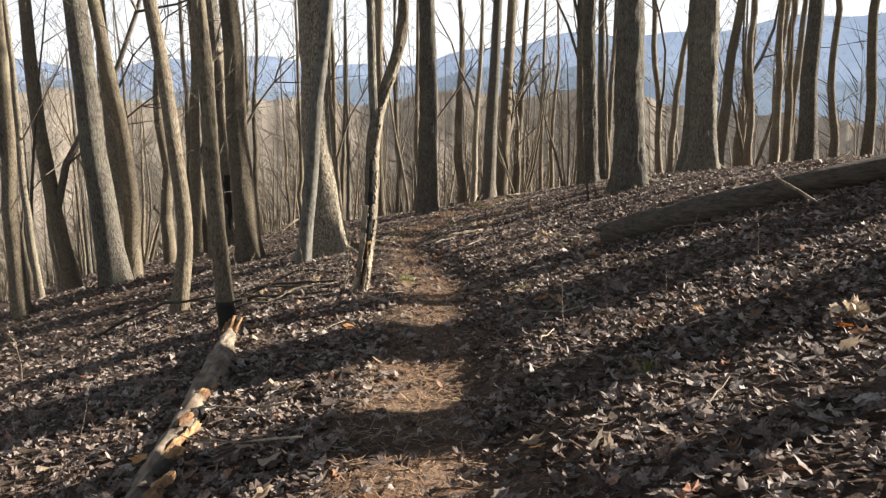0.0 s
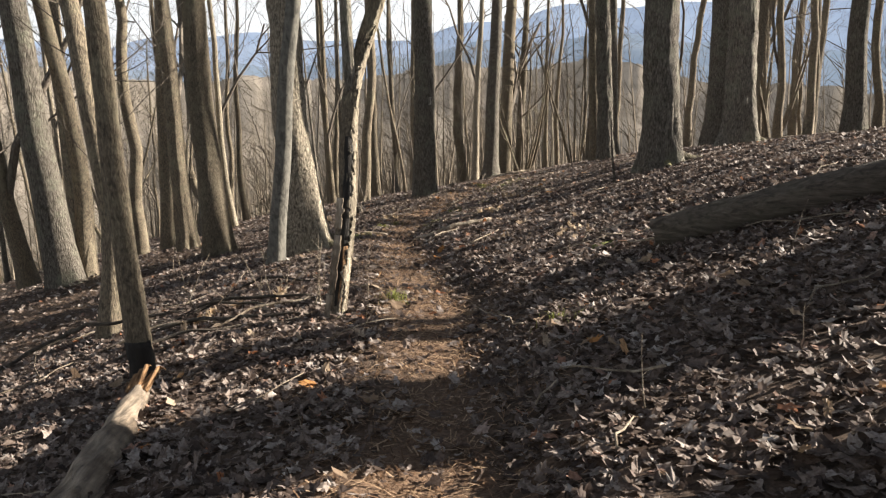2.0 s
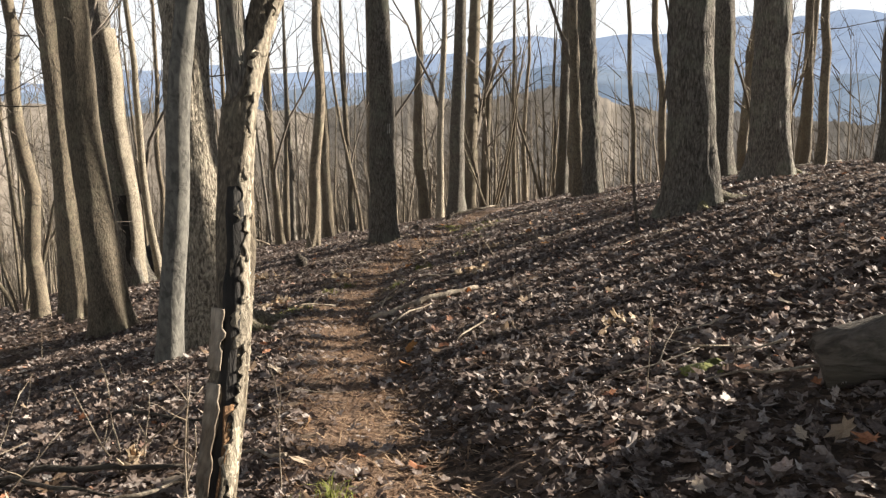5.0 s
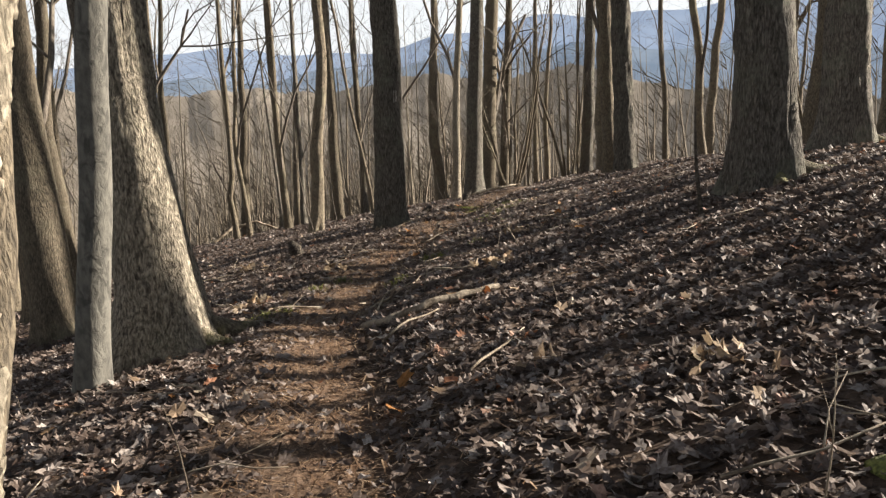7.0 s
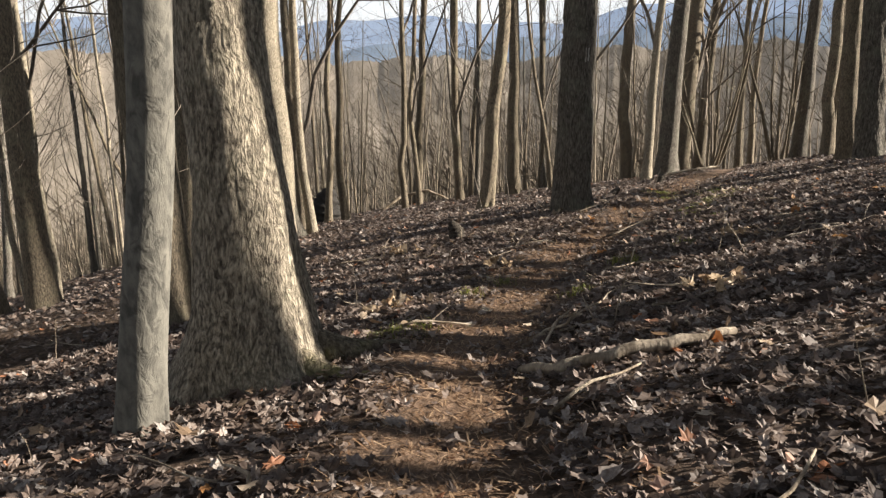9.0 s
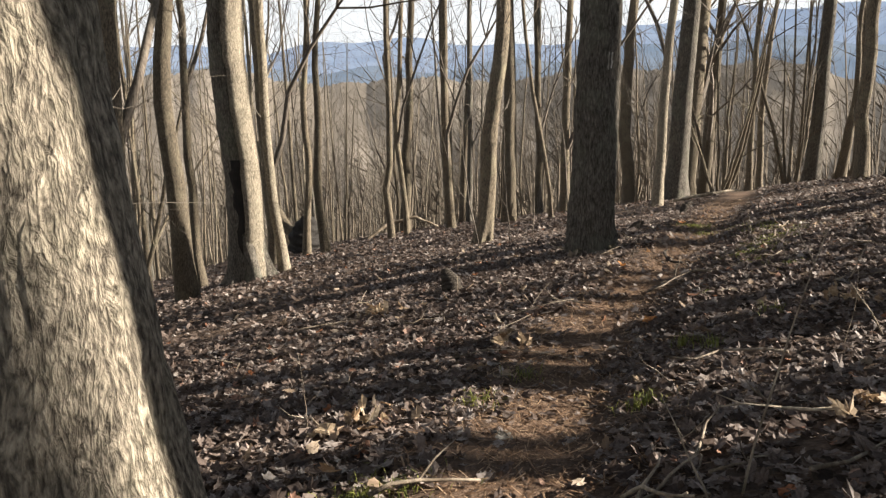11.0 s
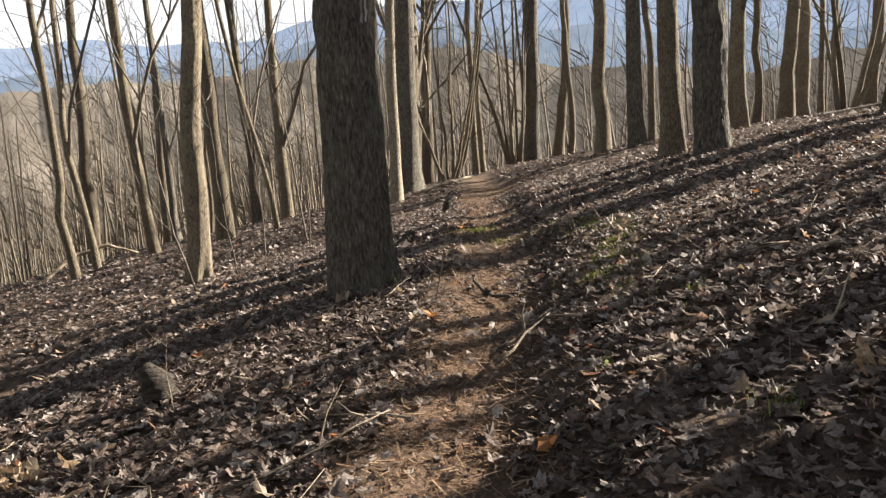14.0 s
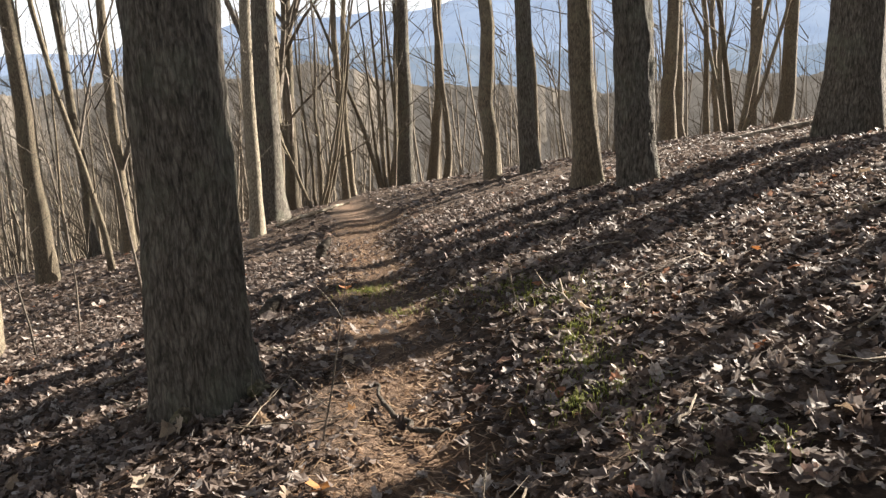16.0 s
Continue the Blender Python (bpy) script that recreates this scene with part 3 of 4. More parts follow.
tree("plain", 4.98, 45.77, 0.123, (0.006, -0.002))


def clump(x, y, stems, spread, height, label):
    """A bush-like tree of several stems from one foot, spreading upwards."""
    rng = np.random.default_rng(int(abs(x * 100 + y * 10)))
    ob = tagged(new("tree"), label, "tree", "trees along the trail")
    ob.location = (x, y, gz(x, y))
    for k in range(stems):
        a = 2 * math.pi * k / stems + rng.uniform(-0.4, 0.4)
        lean_out = spread * rng.uniform(0.4, 1.0)
        pts = wander(rng, (0.12 * math.cos(a), 0.12 * math.sin(a), -0.3), (math.cos(a) * lean_out, math.sin(a) * lean_out, 1), height * rng.uniform(0.7, 1), 12, 0.07, 0.05)
        g = Geo()
        r = rng.uniform(0.05, 0.09)
        tube(g, pts, np.linspace(r, r * 0.2, 13), 8)
        for _ in range(5):
            i = int(rng.integers(3, 12))
            b = rng.uniform(0, 6.28)
            branching(g, rng, pts[i], (math.cos(b), math.sin(b), 0.8), rng.uniform(0.8, 2.2), r * 0.3, 1)
        part("stem", g, M_PLAIN, ob)
    return ob


clump(3.6, 43.6, 7, 0.55, 9, "many-stemmed bare tree spreading from one foot")
clump(6.6, 46.5, 5, 0.4, 10, "many-stemmed bare tree spreading from one foot")
clump(13.2, 36.5, 5, 0.5, 8, "many-stemmed bare tree spreading from one foot")
clump(-12.0, 31.0, 6, 0.5, 9, "many-stemmed bare tree spreading from one foot")


def shell(geo, axis, r, a0, a1, h0, h1, ragged, seed, thick=0.012, curl=0.0, n=14):
    """A plate of bark round part of a stem, with ragged edges and thickness."""
    k = 6
    out = []
    for i in range(n):
        f = i / (n - 1)
        h = h0 + (h1 - h0) * f
        e0 = ragged * (noise.noise(Vector((seed, f * 6, 1))) + 0.5 * noise.noise(Vector((seed, f * n * 0.7, 3))))
        e1 = ragged * noise.noise(Vector((seed, f * 6, 9)))
        c = axis(h)
        ro, ri = [], []
        for j in range(k):
            g = j / (k - 1)
            a = a0 + e0 + (a1 + e1 - a0 - e0) * g
            rr = r + 0.006 * noise.noise(Vector((seed + g * 3, f * 9, 4))) + curl * abs(g - 0.5) ** 2
            ro.append((c[0] + math.cos(a) * (rr + thick), c[1] + math.sin(a) * (rr + thick), h + 0.02 * noise.noise(Vector((g * 5, seed, i)))))
            ri.append((c[0] + math.cos(a) * rr, c[1] + math.sin(a) * rr, h))
        out.append(ro + ri[::-1])
    rings(geo, np.array(out))


# the dead snag: a second stem from the fork, loose plates of bark and a torn dark side
g = Geo()
fork = snag_tree_axis(2.0)
pts = [fork, fork + np.array([-0.03, 0.02, 0.5]), fork + np.array([-0.04, 0.05, 1.6]), fork + np.array([-0.07, 0.1, 4.0]), fork + np.array([0.0, 0.1, 6.5])]
tube(g, pts, [0.066, 0.056, 0.05, 0.036, 0.01], 12)
part("fork_stem", g, M_OAK, snag_tree)
# loose plates facing the sun; their lit look is put into the pale colour
for k in range(16):
    a0, h0 = -0.95 + 0.22 * math.sin(k * 2.1), -0.08 + 0.19 * k
    g = Geo()
    shell(g, snag_tree_axis, 0.079 - 0.0008 * k, a0, a0 + 1.25 + 0.3 * math.sin(k * 1.3), h0, h0 + 0.215, 0.55, 1.0 + k * 1.7, 0.007, 0.035)
    part("bark_plate", g, M_PALE, snag_tree, "ragged bark plate, painted pale on the sunlit side")
for a0, a1, h0, h1, s_ in ((-2.5, -1.75, 0.25, 0.72, 4.0), (-2.6, -1.8, 0.78, 1.05, 5.0), (-2.9, -2.0, 0.0, 0.2, 6.0)):
    g = Geo()
    shell(g, snag_tree_axis, 0.087, a0, a1, h0, h1, 0.3, s_, 0.012, 0.04)
    part("bark_slab", g, M_STICK, snag_tree, "hanging slab of split bark")
g = Geo()
shell(g, snag_tree_axis, 0.078, -1.85, -0.95, 0.1, 1.6, 0.35, 7.5, 0.006)
part("torn_wood", g, M_CHAR, snag_tree, "black torn inner wood")
g = Geo()
shell(g, snag_tree_axis, 0.08, -1.45, -1.0, 0.0, 0.62, 0.2, 8.5, 0.007)
part("bare_wood", g, M_ROT, snag_tree, "orange bare wood strip")

# a painted trail mark at head height
g = Geo()
shell(g, blazed_tree_axis, 0.252, -1.08, -0.86, 2.42, 2.62, 0.04, 21.5, 0.014)
part("trail_blaze", g, M_BLAZE, blazed_tree, "faded white painted trail mark")

g = Geo()
shell(g, sapling_axis, 0.098, -2.1, -0.1, -0.2, 0.36, 0.5, 11.5, 0.012)
part("hollow", g, M_CHAR, sapling, "black hollow at the foot")

# dark side holds the hollow and painted shade; shell is painted pale as sunlit
g = Geo()
shell(g, broken_tree_axis, 0.345, -1.75, -1.0, -0.1, 2.6, 0.5, 14.5, 0.012, 0.0, 30)
part("hollow", g, M_CHAR, broken_tree, "hollow where the bark has split, shade painted in")
g = Geo()
shell(g, broken_tree_axis, 0.335, -1.2, 0.9, -0.15, 7.0, 0.28, 15.0, 0.06, 0.0, 44)
part("bark_shell", g, M_PALE, broken_tree, "shell of loose bark, painted pale as if sunlit")



def root(thing, dx, dy, length, r):
    """A surface root running out from the foot of a trunk and into the ground."""
    x, y, z = thing.location
    d = np.array([dx, dy]) / math.hypot(dx, dy)
    pts, radii = [], []
    for f in np.linspace(0.0, 1.0, 9):
        px, py = x + d[0] * length * f + 0.03 * math.sin(7 * f), y + d[1] * length * f
        pts.append((px - x, py - y, gz(px, py) - z + 0.34 * (1 - f) ** 2.2 - 0.05 * f))
        radii.append(r * (1.25 - 0.85 * f))
    g = Geo()
    tube(g, pts, radii, 14, True)
    return part("root", g, M_MOSSY, thing, "flared root with moss on its bark")


for dx, dy, length, r in ((0.72, 0.4, 1.2, 0.15), (0.9, -0.2, 0.95, 0.12)):
    root(big_tree, dx, dy, length, r)
for dx, dy, length, r in ((1.0, -0.1, 0.98, 0.13), (-0.8, -0.5, 0.7, 0.12), (0.2, -1.0, 0.6, 0.12)):
    root(stout_tree, dx, dy, length, r)
for dx, dy, length, r in ((1.0, -0.25, 0.95, 0.11), (-0.6, -0.8, 0.6, 0.1)):
    root(second_tree, dx, dy, length, r)
for dx, dy, length, r in ((0.9, -0.4, 0.6, 0.09), (-0.5, -0.9, 0.5, 0.09)):
    root(blazed_tree, dx, dy, length, r)

# ---- the woods round about: the same few habits of growth, repeated ----
frng = np.random.default_rng(42)
HABITS = []
for k in range(10):
    r = (0.04, 0.05, 0.06, 0.07, 0.08, 0.1, 0.13, 0.17, 0.05, 0.07)[k]
    HABITS.append(tree(("plain", "lit", "plain", "grey", "plain", "plain", "rough", "rough", "plain", "lit")[k], -14.0 - 2.3 * k, 52.0 + (k * 7) % 11, r, tuple(frng.normal(0, 0.025, 2)), 0.12 if r < 0.15 else 0.3)[0])
    tagged(HABITS[-1], "bare tree in the thick wood down the slope", "tree", "trees of the surrounding wood")


def clear_of_view(x, y):
    return not (-4 < y < 44 and -10.5 < x < 8 + 0.3 * y)


stands = []
for _ in range(9000):
    x, y = frng.uniform(-50, 62), frng.uniform(-22, 84)
    if y > 44:
        keep = 0.5 if x < 9 else 0.03
    else:
        keep = 0.55 if x < -10 else 0.025
    if y < 8 and x < 8:
        keep = 0.15
    if frng.uniform() > keep * math.exp(-max(-x - 22, 0) / 14) or not clear_of_view(x, y):
        continue
    if any((x - a) ** 2 + (y - b) ** 2 < 4.5 for a, b in stands):
        continue
    stands.append((x, y))
    if len(stands) >= 205:
        break
for x, y in stands:
    m = pose(x, y, gz(x, y), frng.normal(0, 2), frng.normal(0, 2), frng.uniform(0, 360))
    copy_thing(HABITS[int(frng.integers(0, 10))], m)


# unseen trees added up the slope to the right, so that their trunks shade the trail


TALL = [tree("rough", 20.0 + 3 * k, -9.0 - 2 * k, r, (0.0, 0.0), 0.78, 4)[0] for k, r in enumerate((0.11, 0.15, 0.21))]
for ob in TALL:
    tagged(ob, "unseen tall thin-crowned bare tree, added upslope to shade the trail", "tree", "trees of the surrounding wood")


def upslope(y, habit, extra=0.0):
    """An unseen tall thin-crowned tree, added along the sun's bearing to shade the trail at y."""
    far = (0.57 * y + 1.0 - trail_x(y)) / (math.sin(sa) - 0.57 * math.cos(sa)) + extra
    px, py = trail_x(y) + far * math.sin(sa), y + far * math.cos(sa)
    return copy_thing(TALL[habit], pose(px, py, gz(px, py), frng.normal(0, 0.6), frng.normal(0, 0.6), frng.uniform(0, 360)))


for k, (y, habit) in enumerate(((3.3, 1), (4.7, 2), (5.1, 2), (9.05, 2), (9.5, 1), (10.95, 0), (12.55, 1), (13.3, 0), (13.96, 1), (14.5, 1), (15.55, 2), (17.1, 2), (17.45, 1), (21.1, 1), (21.9, 1))):
    upslope(y, habit, (0.3, 1.6, 0.8, 2.4)[k % 4])
for y, habit, extra in ((6.75, 2, 0.0), (7.1, 2, 0.0), (7.45, 2, 3.0), (7.75, 1, 3.6)):
    upslope(y, habit, extra)
# unseen tree added on the sun's bearing to shade the blazed trunk
tree("rough", 18.6, 29.42, 0.34, (0.0, 0.0), 0.7, 5)



def far_woods():
    """Thousands of bare stems on the slopes across the hollow."""
    g = Geo()
    rng = np.random.default_rng(5)
    for k in range(6200):
        R = 66 + 185 * rng.uniform() ** 1.1
        a = rng.uniform(radians(-62), radians(72))
        if a > 0.1 and rng.uniform() < 0.55:
            continue
        x, y = math.sin(a) * R, math.cos(a) * R
        z = gz(x, y)
        h, w = rng.uniform(7, 15), rng.uniform(0.03, 0.085) * (1 + R / 250)
        right = np.array([math.cos(a), -math.sin(a), 0])
        ahead = np.array([math.sin(a), math.cos(a), 0])
        foot, top = np.array([x, y, z - 0.5]), np.array([x, y, z + h]) + right * rng.normal(0, 0.9) + ahead * rng.normal(0, 0.9)
        mid = foot + (top - foot) * rng.uniform(0.3, 0.6) + right * rng.normal(0, 0.3)
        v = [foot - right * w, foot + right * w, foot - ahead * w * 1.5, mid - right * w * 0.7, mid + right * w * 0.7, mid - ahead * w, top]
        t = [(0, 2, 3), (2, 5, 3), (2, 1, 5), (1, 4, 5), (1, 0, 4), (0, 3, 4), (3, 5, 6), (5, 4, 6), (4, 3, 6)]
        for _ in range(20):
            f = rng.uniform(0.12, 0.95)
            p = foot + (mid - foot) * f * 2 if f < 0.5 else mid + (top - mid) * (f * 2 - 1)
            d = right * rng.normal(0, 1) + ahead * rng.normal(0, 0.7) + np.array([0, 0, rng.uniform(0.8, 2.2)])
            q = p + d * rng.uniform(0.6, 2.3)
            n = len(v)
            side = np.array([0, 0, 1]) * w * 0.4 + right * w * 0.25
            v += [p - side, p + side, q]
            t.append((n, n + 1, n + 2))
        g.add(v, None, t)
    return tagged(part("far_woods", g, M_FARWOOD, smooth=False), "bare winter woods across the hollow, grey-brown", "woods", kind="stuff")


far_woods()


# ---- the floor's litter ----
def leaf_outline(rng, lobes):
    """A dry lobed leaf, fan of points round its middle, about 1 long."""
    n = 14 if lobes == 3 else 8
    th = np.arange(n) * 2 * np.pi / n + rng.normal(0, 0.09, n)
    if lobes == 3:
        r = np.where(np.arange(n) % 2 == 0, rng.uniform(0.36, 0.56, n), rng.uniform(0.24, 0.42, n))
    else:
        r = 0.40 + rng.normal(0, 0.06, n)
    x, y = np.cos(th) * r * 1.4, np.sin(th) * r * rng.uniform(0.6, 0.95)
    fold, curl, twist = rng.uniform(-1.0, 1.4), rng.uniform(-0.5, 0.8), rng.normal(0, 0.4)
    z = fold * y ** 2 + curl * x ** 2 + twist * x * y + rng.normal(0, 0.05, n)
    v = np.concatenate([np.stack([x, y, z], -1), [[0, 0, 0.0]]])
    t = [(i, (i + 1) % n, n) for i in range(n)]
    return v, np.array(t)


lrng = np.random.default_rng(11)
LEAVES_FINE = [leaf_outline(lrng, 3) for k in range(16)]
LEAVES_PLAIN = [leaf_outline(lrng, 2) for k in range(10)]


def scatter(geo, shapes, xs, ys, sizes, lift, tilt, rng):
    """Lay leaves at xs, ys with their own turn, tilt and size."""
    zs = ground_z(xs, ys)
    pick = rng.integers(0, len(shapes), len(xs))
    for k, (v, t) in enumerate(shapes):
        sel = np.nonzero(pick == k)[0]
        if not len(sel):
            continue
        a, b, c = rng.uniform(0, 2 * np.pi, len(sel)), rng.normal(0, tilt, len(sel)), rng.normal(0, tilt, len(sel))
        s = sizes[sel]
        P = v[None] * s[:, None, None]
        x, y, z = P[..., 0], P[..., 1], P[..., 2]
        y, z = y * np.cos(b)[:, None] - z * np.sin(b)[:, None], y * np.sin(b)[:, None] + z * np.cos(b)[:, None]
        x, z = x * np.cos(c)[:, None] + z * np.sin(c)[:, None], -x * np.sin(c)[:, None] + z * np.cos(c)[:, None]
        x, y = x * np.cos(a)[:, None] - y * np.sin(a)[:, None], x * np.sin(a)[:, None] + y * np.cos(a)[:, None]
        W = np.stack([x + xs[sel][:, None], y + ys[sel][:, None], z + zs[sel][:, None] + lift + rng.uniform(0, 0.035, len(sel))[:, None]], -1)
        T = (t[None] + (np.arange(len(sel)) * len(v))[:, None, None]).reshape(-1, 3)
        geo.add(W, None, T)


def litter():
    rng = np.random.default_rng(23)
    g = Geo()
    n = 150000
    ys = rng.uniform(1.5, 31, n)
    off = rng.uniform(-4.2, 6.4, n)
    keep = rng.uniform(0, 1, n) < 0.15 + 0.85 * smoothstep(0.2, 0.66, np.abs(off + 0.12 * np.sin(ys * 1.7) + 0.1 * np.sin(ys * 4.1)))
    xs = (trail_x(ys) + off)[keep]
    ys = ys[keep]
    scatter(g, LEAVES_FINE, xs, ys, 0.032 + 0.075 * rng.uniform(0, 1, len(xs)) ** 1.4, 0.006, 0.34, rng)
    n = 62000
    xs, ys = rng.uniform(-12, 11, n), rng.uniform(1, 40, n)
    off = xs - trail_x(ys)
    keep = (off < -3.8) | (off > 6.0)
    scatter(g, LEAVES_PLAIN, xs[keep], ys[keep], rng.uniform(0.05, 0.11, keep.sum()), 0.012, 0.32, rng)
    n = 14000
    xs, ys = rng.uniform(-18, 18, n), rng.uniform(26, 52, n)
    keep = np.abs(xs - trail_x(ys)) > 0.5
    scatter(g, LEAVES_PLAIN, xs[keep], ys[keep], rng.uniform(0.07, 0.15, keep.sum()), 0.02, 0.25, rng)
    bed = tagged(part("leaf_litter", g, M_LEAF, smooth=False), "thick litter of dry brown and grey fallen leaves", "leaf litter", kind="stuff")
    # the larger pale leaves lying on top, each by itself
    shapes = []
    for v, t in LEAVES_FINE[:8]:
        one = Geo()
        one.add(v, None, t)
        shapes.append(one.mesh("leaf", M_LEAF_ONE, False))
    for k in range(300):
        y = rng.uniform(2.2, 27)
        x = trail_x(y) + rng.choice([-1, 1]) * (0.3 + abs(rng.normal(0, 1.7)))
        s = rng.uniform(0.08, 0.135)
        o = new("leaf", shapes[k % 8])
        o.matrix_world = pose(x, y, gz(x, y) + 0.06, rng.normal(0, 26), rng.normal(0, 26), rng.uniform(0, 360)) @ Matrix.Scale(s, 4)
        o.parent = bed
    # bits of twig, straw and broken leaf on the trodden strip
    g = Geo()
    n = 30000
    ys = rng.uniform(2, 34, n)
    xs = trail_x(ys) + rng.normal(0, 0.42, n)
    zs = ground_z(xs, ys) + rng.uniform(0.004, 0.03, n)
    a, length, w = rng.uniform(0, np.pi, n), rng.uniform(0.025, 0.11, n), rng.uniform(0.0015, 0.005, n)
    d, s = np.stack([np.cos(a), np.sin(a)], -1), np.stack([-np.sin(a), np.cos(a)], -1)
    dz = rng.normal(0, 0.25, n) * length
    v = np.zeros((n, 4, 3))
    v[:, 0, :2], v[:, 1, :2] = -d * length[:, None] / 2 - s * w[:, None], -d * length[:, None] / 2 + s * w[:, None]
    v[:, 2, :2], v[:, 3, :2] = d * length[:, None] / 2 + s * w[:, None], d * length[:, None] / 2 - s * w[:, None]
    v[:, :2, 2] -= dz[:, None] / 2
    v[:, 2:, 2] += dz[:, None] / 2
    v += np.stack([xs, ys, zs], -1)[:, None]
    g.add(v, np.arange(n * 4).reshape(n, 4))
    tagged(part("trail_duff", g, M_STRAW, smooth=False), "trodden straw, twig bits and leaf crumbs on the trail", "duff", kind="stuff")


litter()


# ---- fallen wood ----
def fallen(name, label, ends, radii, mat, sides=18, seed=1.0, lumpy=0.02, sink=0.0, steps=26, group=""):
    """A fallen stem lying along ends [(x, y, lift)], its middle lifted above the ground by lift."""
    e = np.array([(x, y, gz(x, y) + h - sink) for x, y, h in ends])
    t = np.linspace(0, 1, steps)
    s = np.linspace(0, 1, len(e))
    pts = np.stack([np.interp(t, s, e[:, k]) for k in range(3)], -1)
    rr = np.interp(t, np.linspace(0, 1, len(radii)), radii)
    if max(radii) < 0.07:
        pts += np.array([[noise.noise(Vector((i * 0.31, seed * 3, k * 9.7))) for k in range(3)] for i in range(steps)]) * np.array([0.06, 0.07, 0.03])
    origin = pts[0].copy()
    g = Geo()
    d = np.gradient(pts, axis=0)
    d /= np.linalg.norm(d, axis=1)[:, None]
    side = np.cross(d, (0, 0, 1))
    side /= np.linalg.norm(side, axis=1)[:, None]
    up = np.cross(side, d)
    rows = []
    for i in range(steps):
        row = []
        for j in range(sides):
            a = 2 * math.pi * j / sides
            r = rr[i] * (1 + lumpy / 0.14 * noise.noise(Vector((math.cos(a) * 1.6 + seed, math.sin(a) * 1.6, i * 0.35))) * 0.6)
            ragged = 0.05 * noise.noise(Vector((a * 2, seed, i))) if i in (0, steps - 1) and rr[i] > 0.05 else 0
            row.append(pts[i] - origin + side[i] * math.cos(a) * r + up[i] * math.sin(a) * r + d[i] * ragged)
        rows.append(row)
    rings(g, np.array(rows))
    ob = tagged(new(name), label, name.replace("_", " "), group)
    ob.location = origin
    part("stem", g, mat, ob)
    return ob, origin


log, log_at = fallen("fallen_log", "long dark weathered fallen log lying up the slope", [(1.97, 10.33, 0.12), (2.9, 10.05, 0.14), (4.3, 9.75, 0.16), (6.2, 9.5, 0.2), (8.5, 9.3, 0.2)], [0.155, 0.16, 0.15, 0.14, 0.12], M_DEAD, 24, 3.0, 0.03)
g = Geo()
at = np.array([3.85, 9.72, gz(3.85, 9.72) + 0.32]) - log_at
tube(g, [at, at + np.array([0.12, -0.3, -0.1]), at + np.array([0.3, -0.75, -0.27])], [0.022, 0.02, 0.016], 7, True)
part("broken_limb", g, M_STICK, log, "short broken limb, paler than the log")
g = Geo()
at = np.array([4.4, 9.75, gz(4.4, 9.75) + 0.28]) - log_at
tube(g, [at, at + np.array([0.12, 0.05, 0.09]), at + np.array([0.3, 0.05, 0.2])], [0.02, 0.017, 0.01], 7, True)
part("broken_limb", g, M_STICK, log, "short broken limb, paler than the log")

rot, rot_at = fallen("rotten_log", "rotten split log with bare grey and orange wood", [(-2.12, 8.2, 0.13), (-1.95, 7.3, 0.08), (-1.78, 6.2, 0.05), (-1.62, 4.9, 0.03), (-1.5, 4.0, 0.02)], [0.06, 0.11, 0.105, 0.09, 0.08], M_LOGWOOD, 26, 8.0, 0.09, 0.05, 46)
crng = np.random.default_rng(33)
for k in range(13):
    y0 = 6.2 - 0.2 * k
    x0 = -1.76 + 0.032 * k + crng.normal(0, 0.03)
    half_l, wide, tall = crng.uniform(0.06, 0.15), crng.uniform(0.03, 0.06), crng.uniform(0.02, 0.045)
    at = np.array([x0, y0, gz(x0, y0) + 0.065 + crng.uniform(-0.015, 0.015)]) - rot_at
    rows = []
    for f in (-1.0, -0.55, -0.1, 0.4, 0.75, 1.0):
        lim = 1 - 0.6 * abs(f) ** 3
        rows.append([at + np.array([0.12 * f * half_l + math.cos(q) * wide * lim * crng.uniform(0.6, 1.3), f * half_l * crng.uniform(0.8, 1.2), math.sin(q) * tall * lim * crng.uniform(0.5, 1.4)]) for q in np.arange(7) * 0.898])
    g = Geo()
    rings(g, np.array(rows))
    part("rotten_chunk", g, M_ROT if k % 5 != 3 else M_CHAR, rot, "crumbling orange rotten wood" if k % 5 != 3 else "black decayed wood", False)
g = Geo()
a = np.array([-2.1, 8.15, gz(-2.1, 8.15) + 0.12]) - rot_at
for k in range(5):
    tube(g, [a + np.array([0.03 * k - 0.06, -0.1, 0.0]), a + np.array([0.035 * k - 0.06, 0.06 + 0.02 * k, 0.05 + 0.03 * (k % 3)]), a + np.array([0.05 * k - 0.06, 0.10 + 0.03 * (k % 2), 0.05 + 0.03 * (k % 3)])], [0.022, 0.018, 0.003], 5, True)
part("splintered_end", g, M_ROT, rot, "splintered pale orange end")

fallen("fallen_branch", "crooked grey fallen branch beside the trail", [(-0.56, 15.62, 0.02), (-0.3, 15.42, 0.05), (-0.03, 15.34, 0.06), (0.3, 15.42, 0.07), (0.68, 15.62, 0.05)], [0.026, 0.034, 0.036, 0.036, 0.022], M_STICK, 10, 2.0, 0.03)
fallen("fallen_branch", "dark bent fallen branch among the leaves", [(-3.3, 10.6, 0.03), (-2.5, 10.55, 0.10), (-1.9, 10.2, 0.08), (-1.25, 10.12, 0.03)], [0.012, 0.02, 0.018, 0.008], M_DEAD, 8, 5.0)
fallen("fallen_branch", "dark fallen branch raised off the leaves", [(-5.0, 11.2, 0.03), (-4.4, 11.7, 0.16), (-3.9, 11.2, 0.24), (-2.7, 10.9, 0.14)], [0.02, 0.03, 0.022, 0.01], M_DEAD, 8, 6.0)
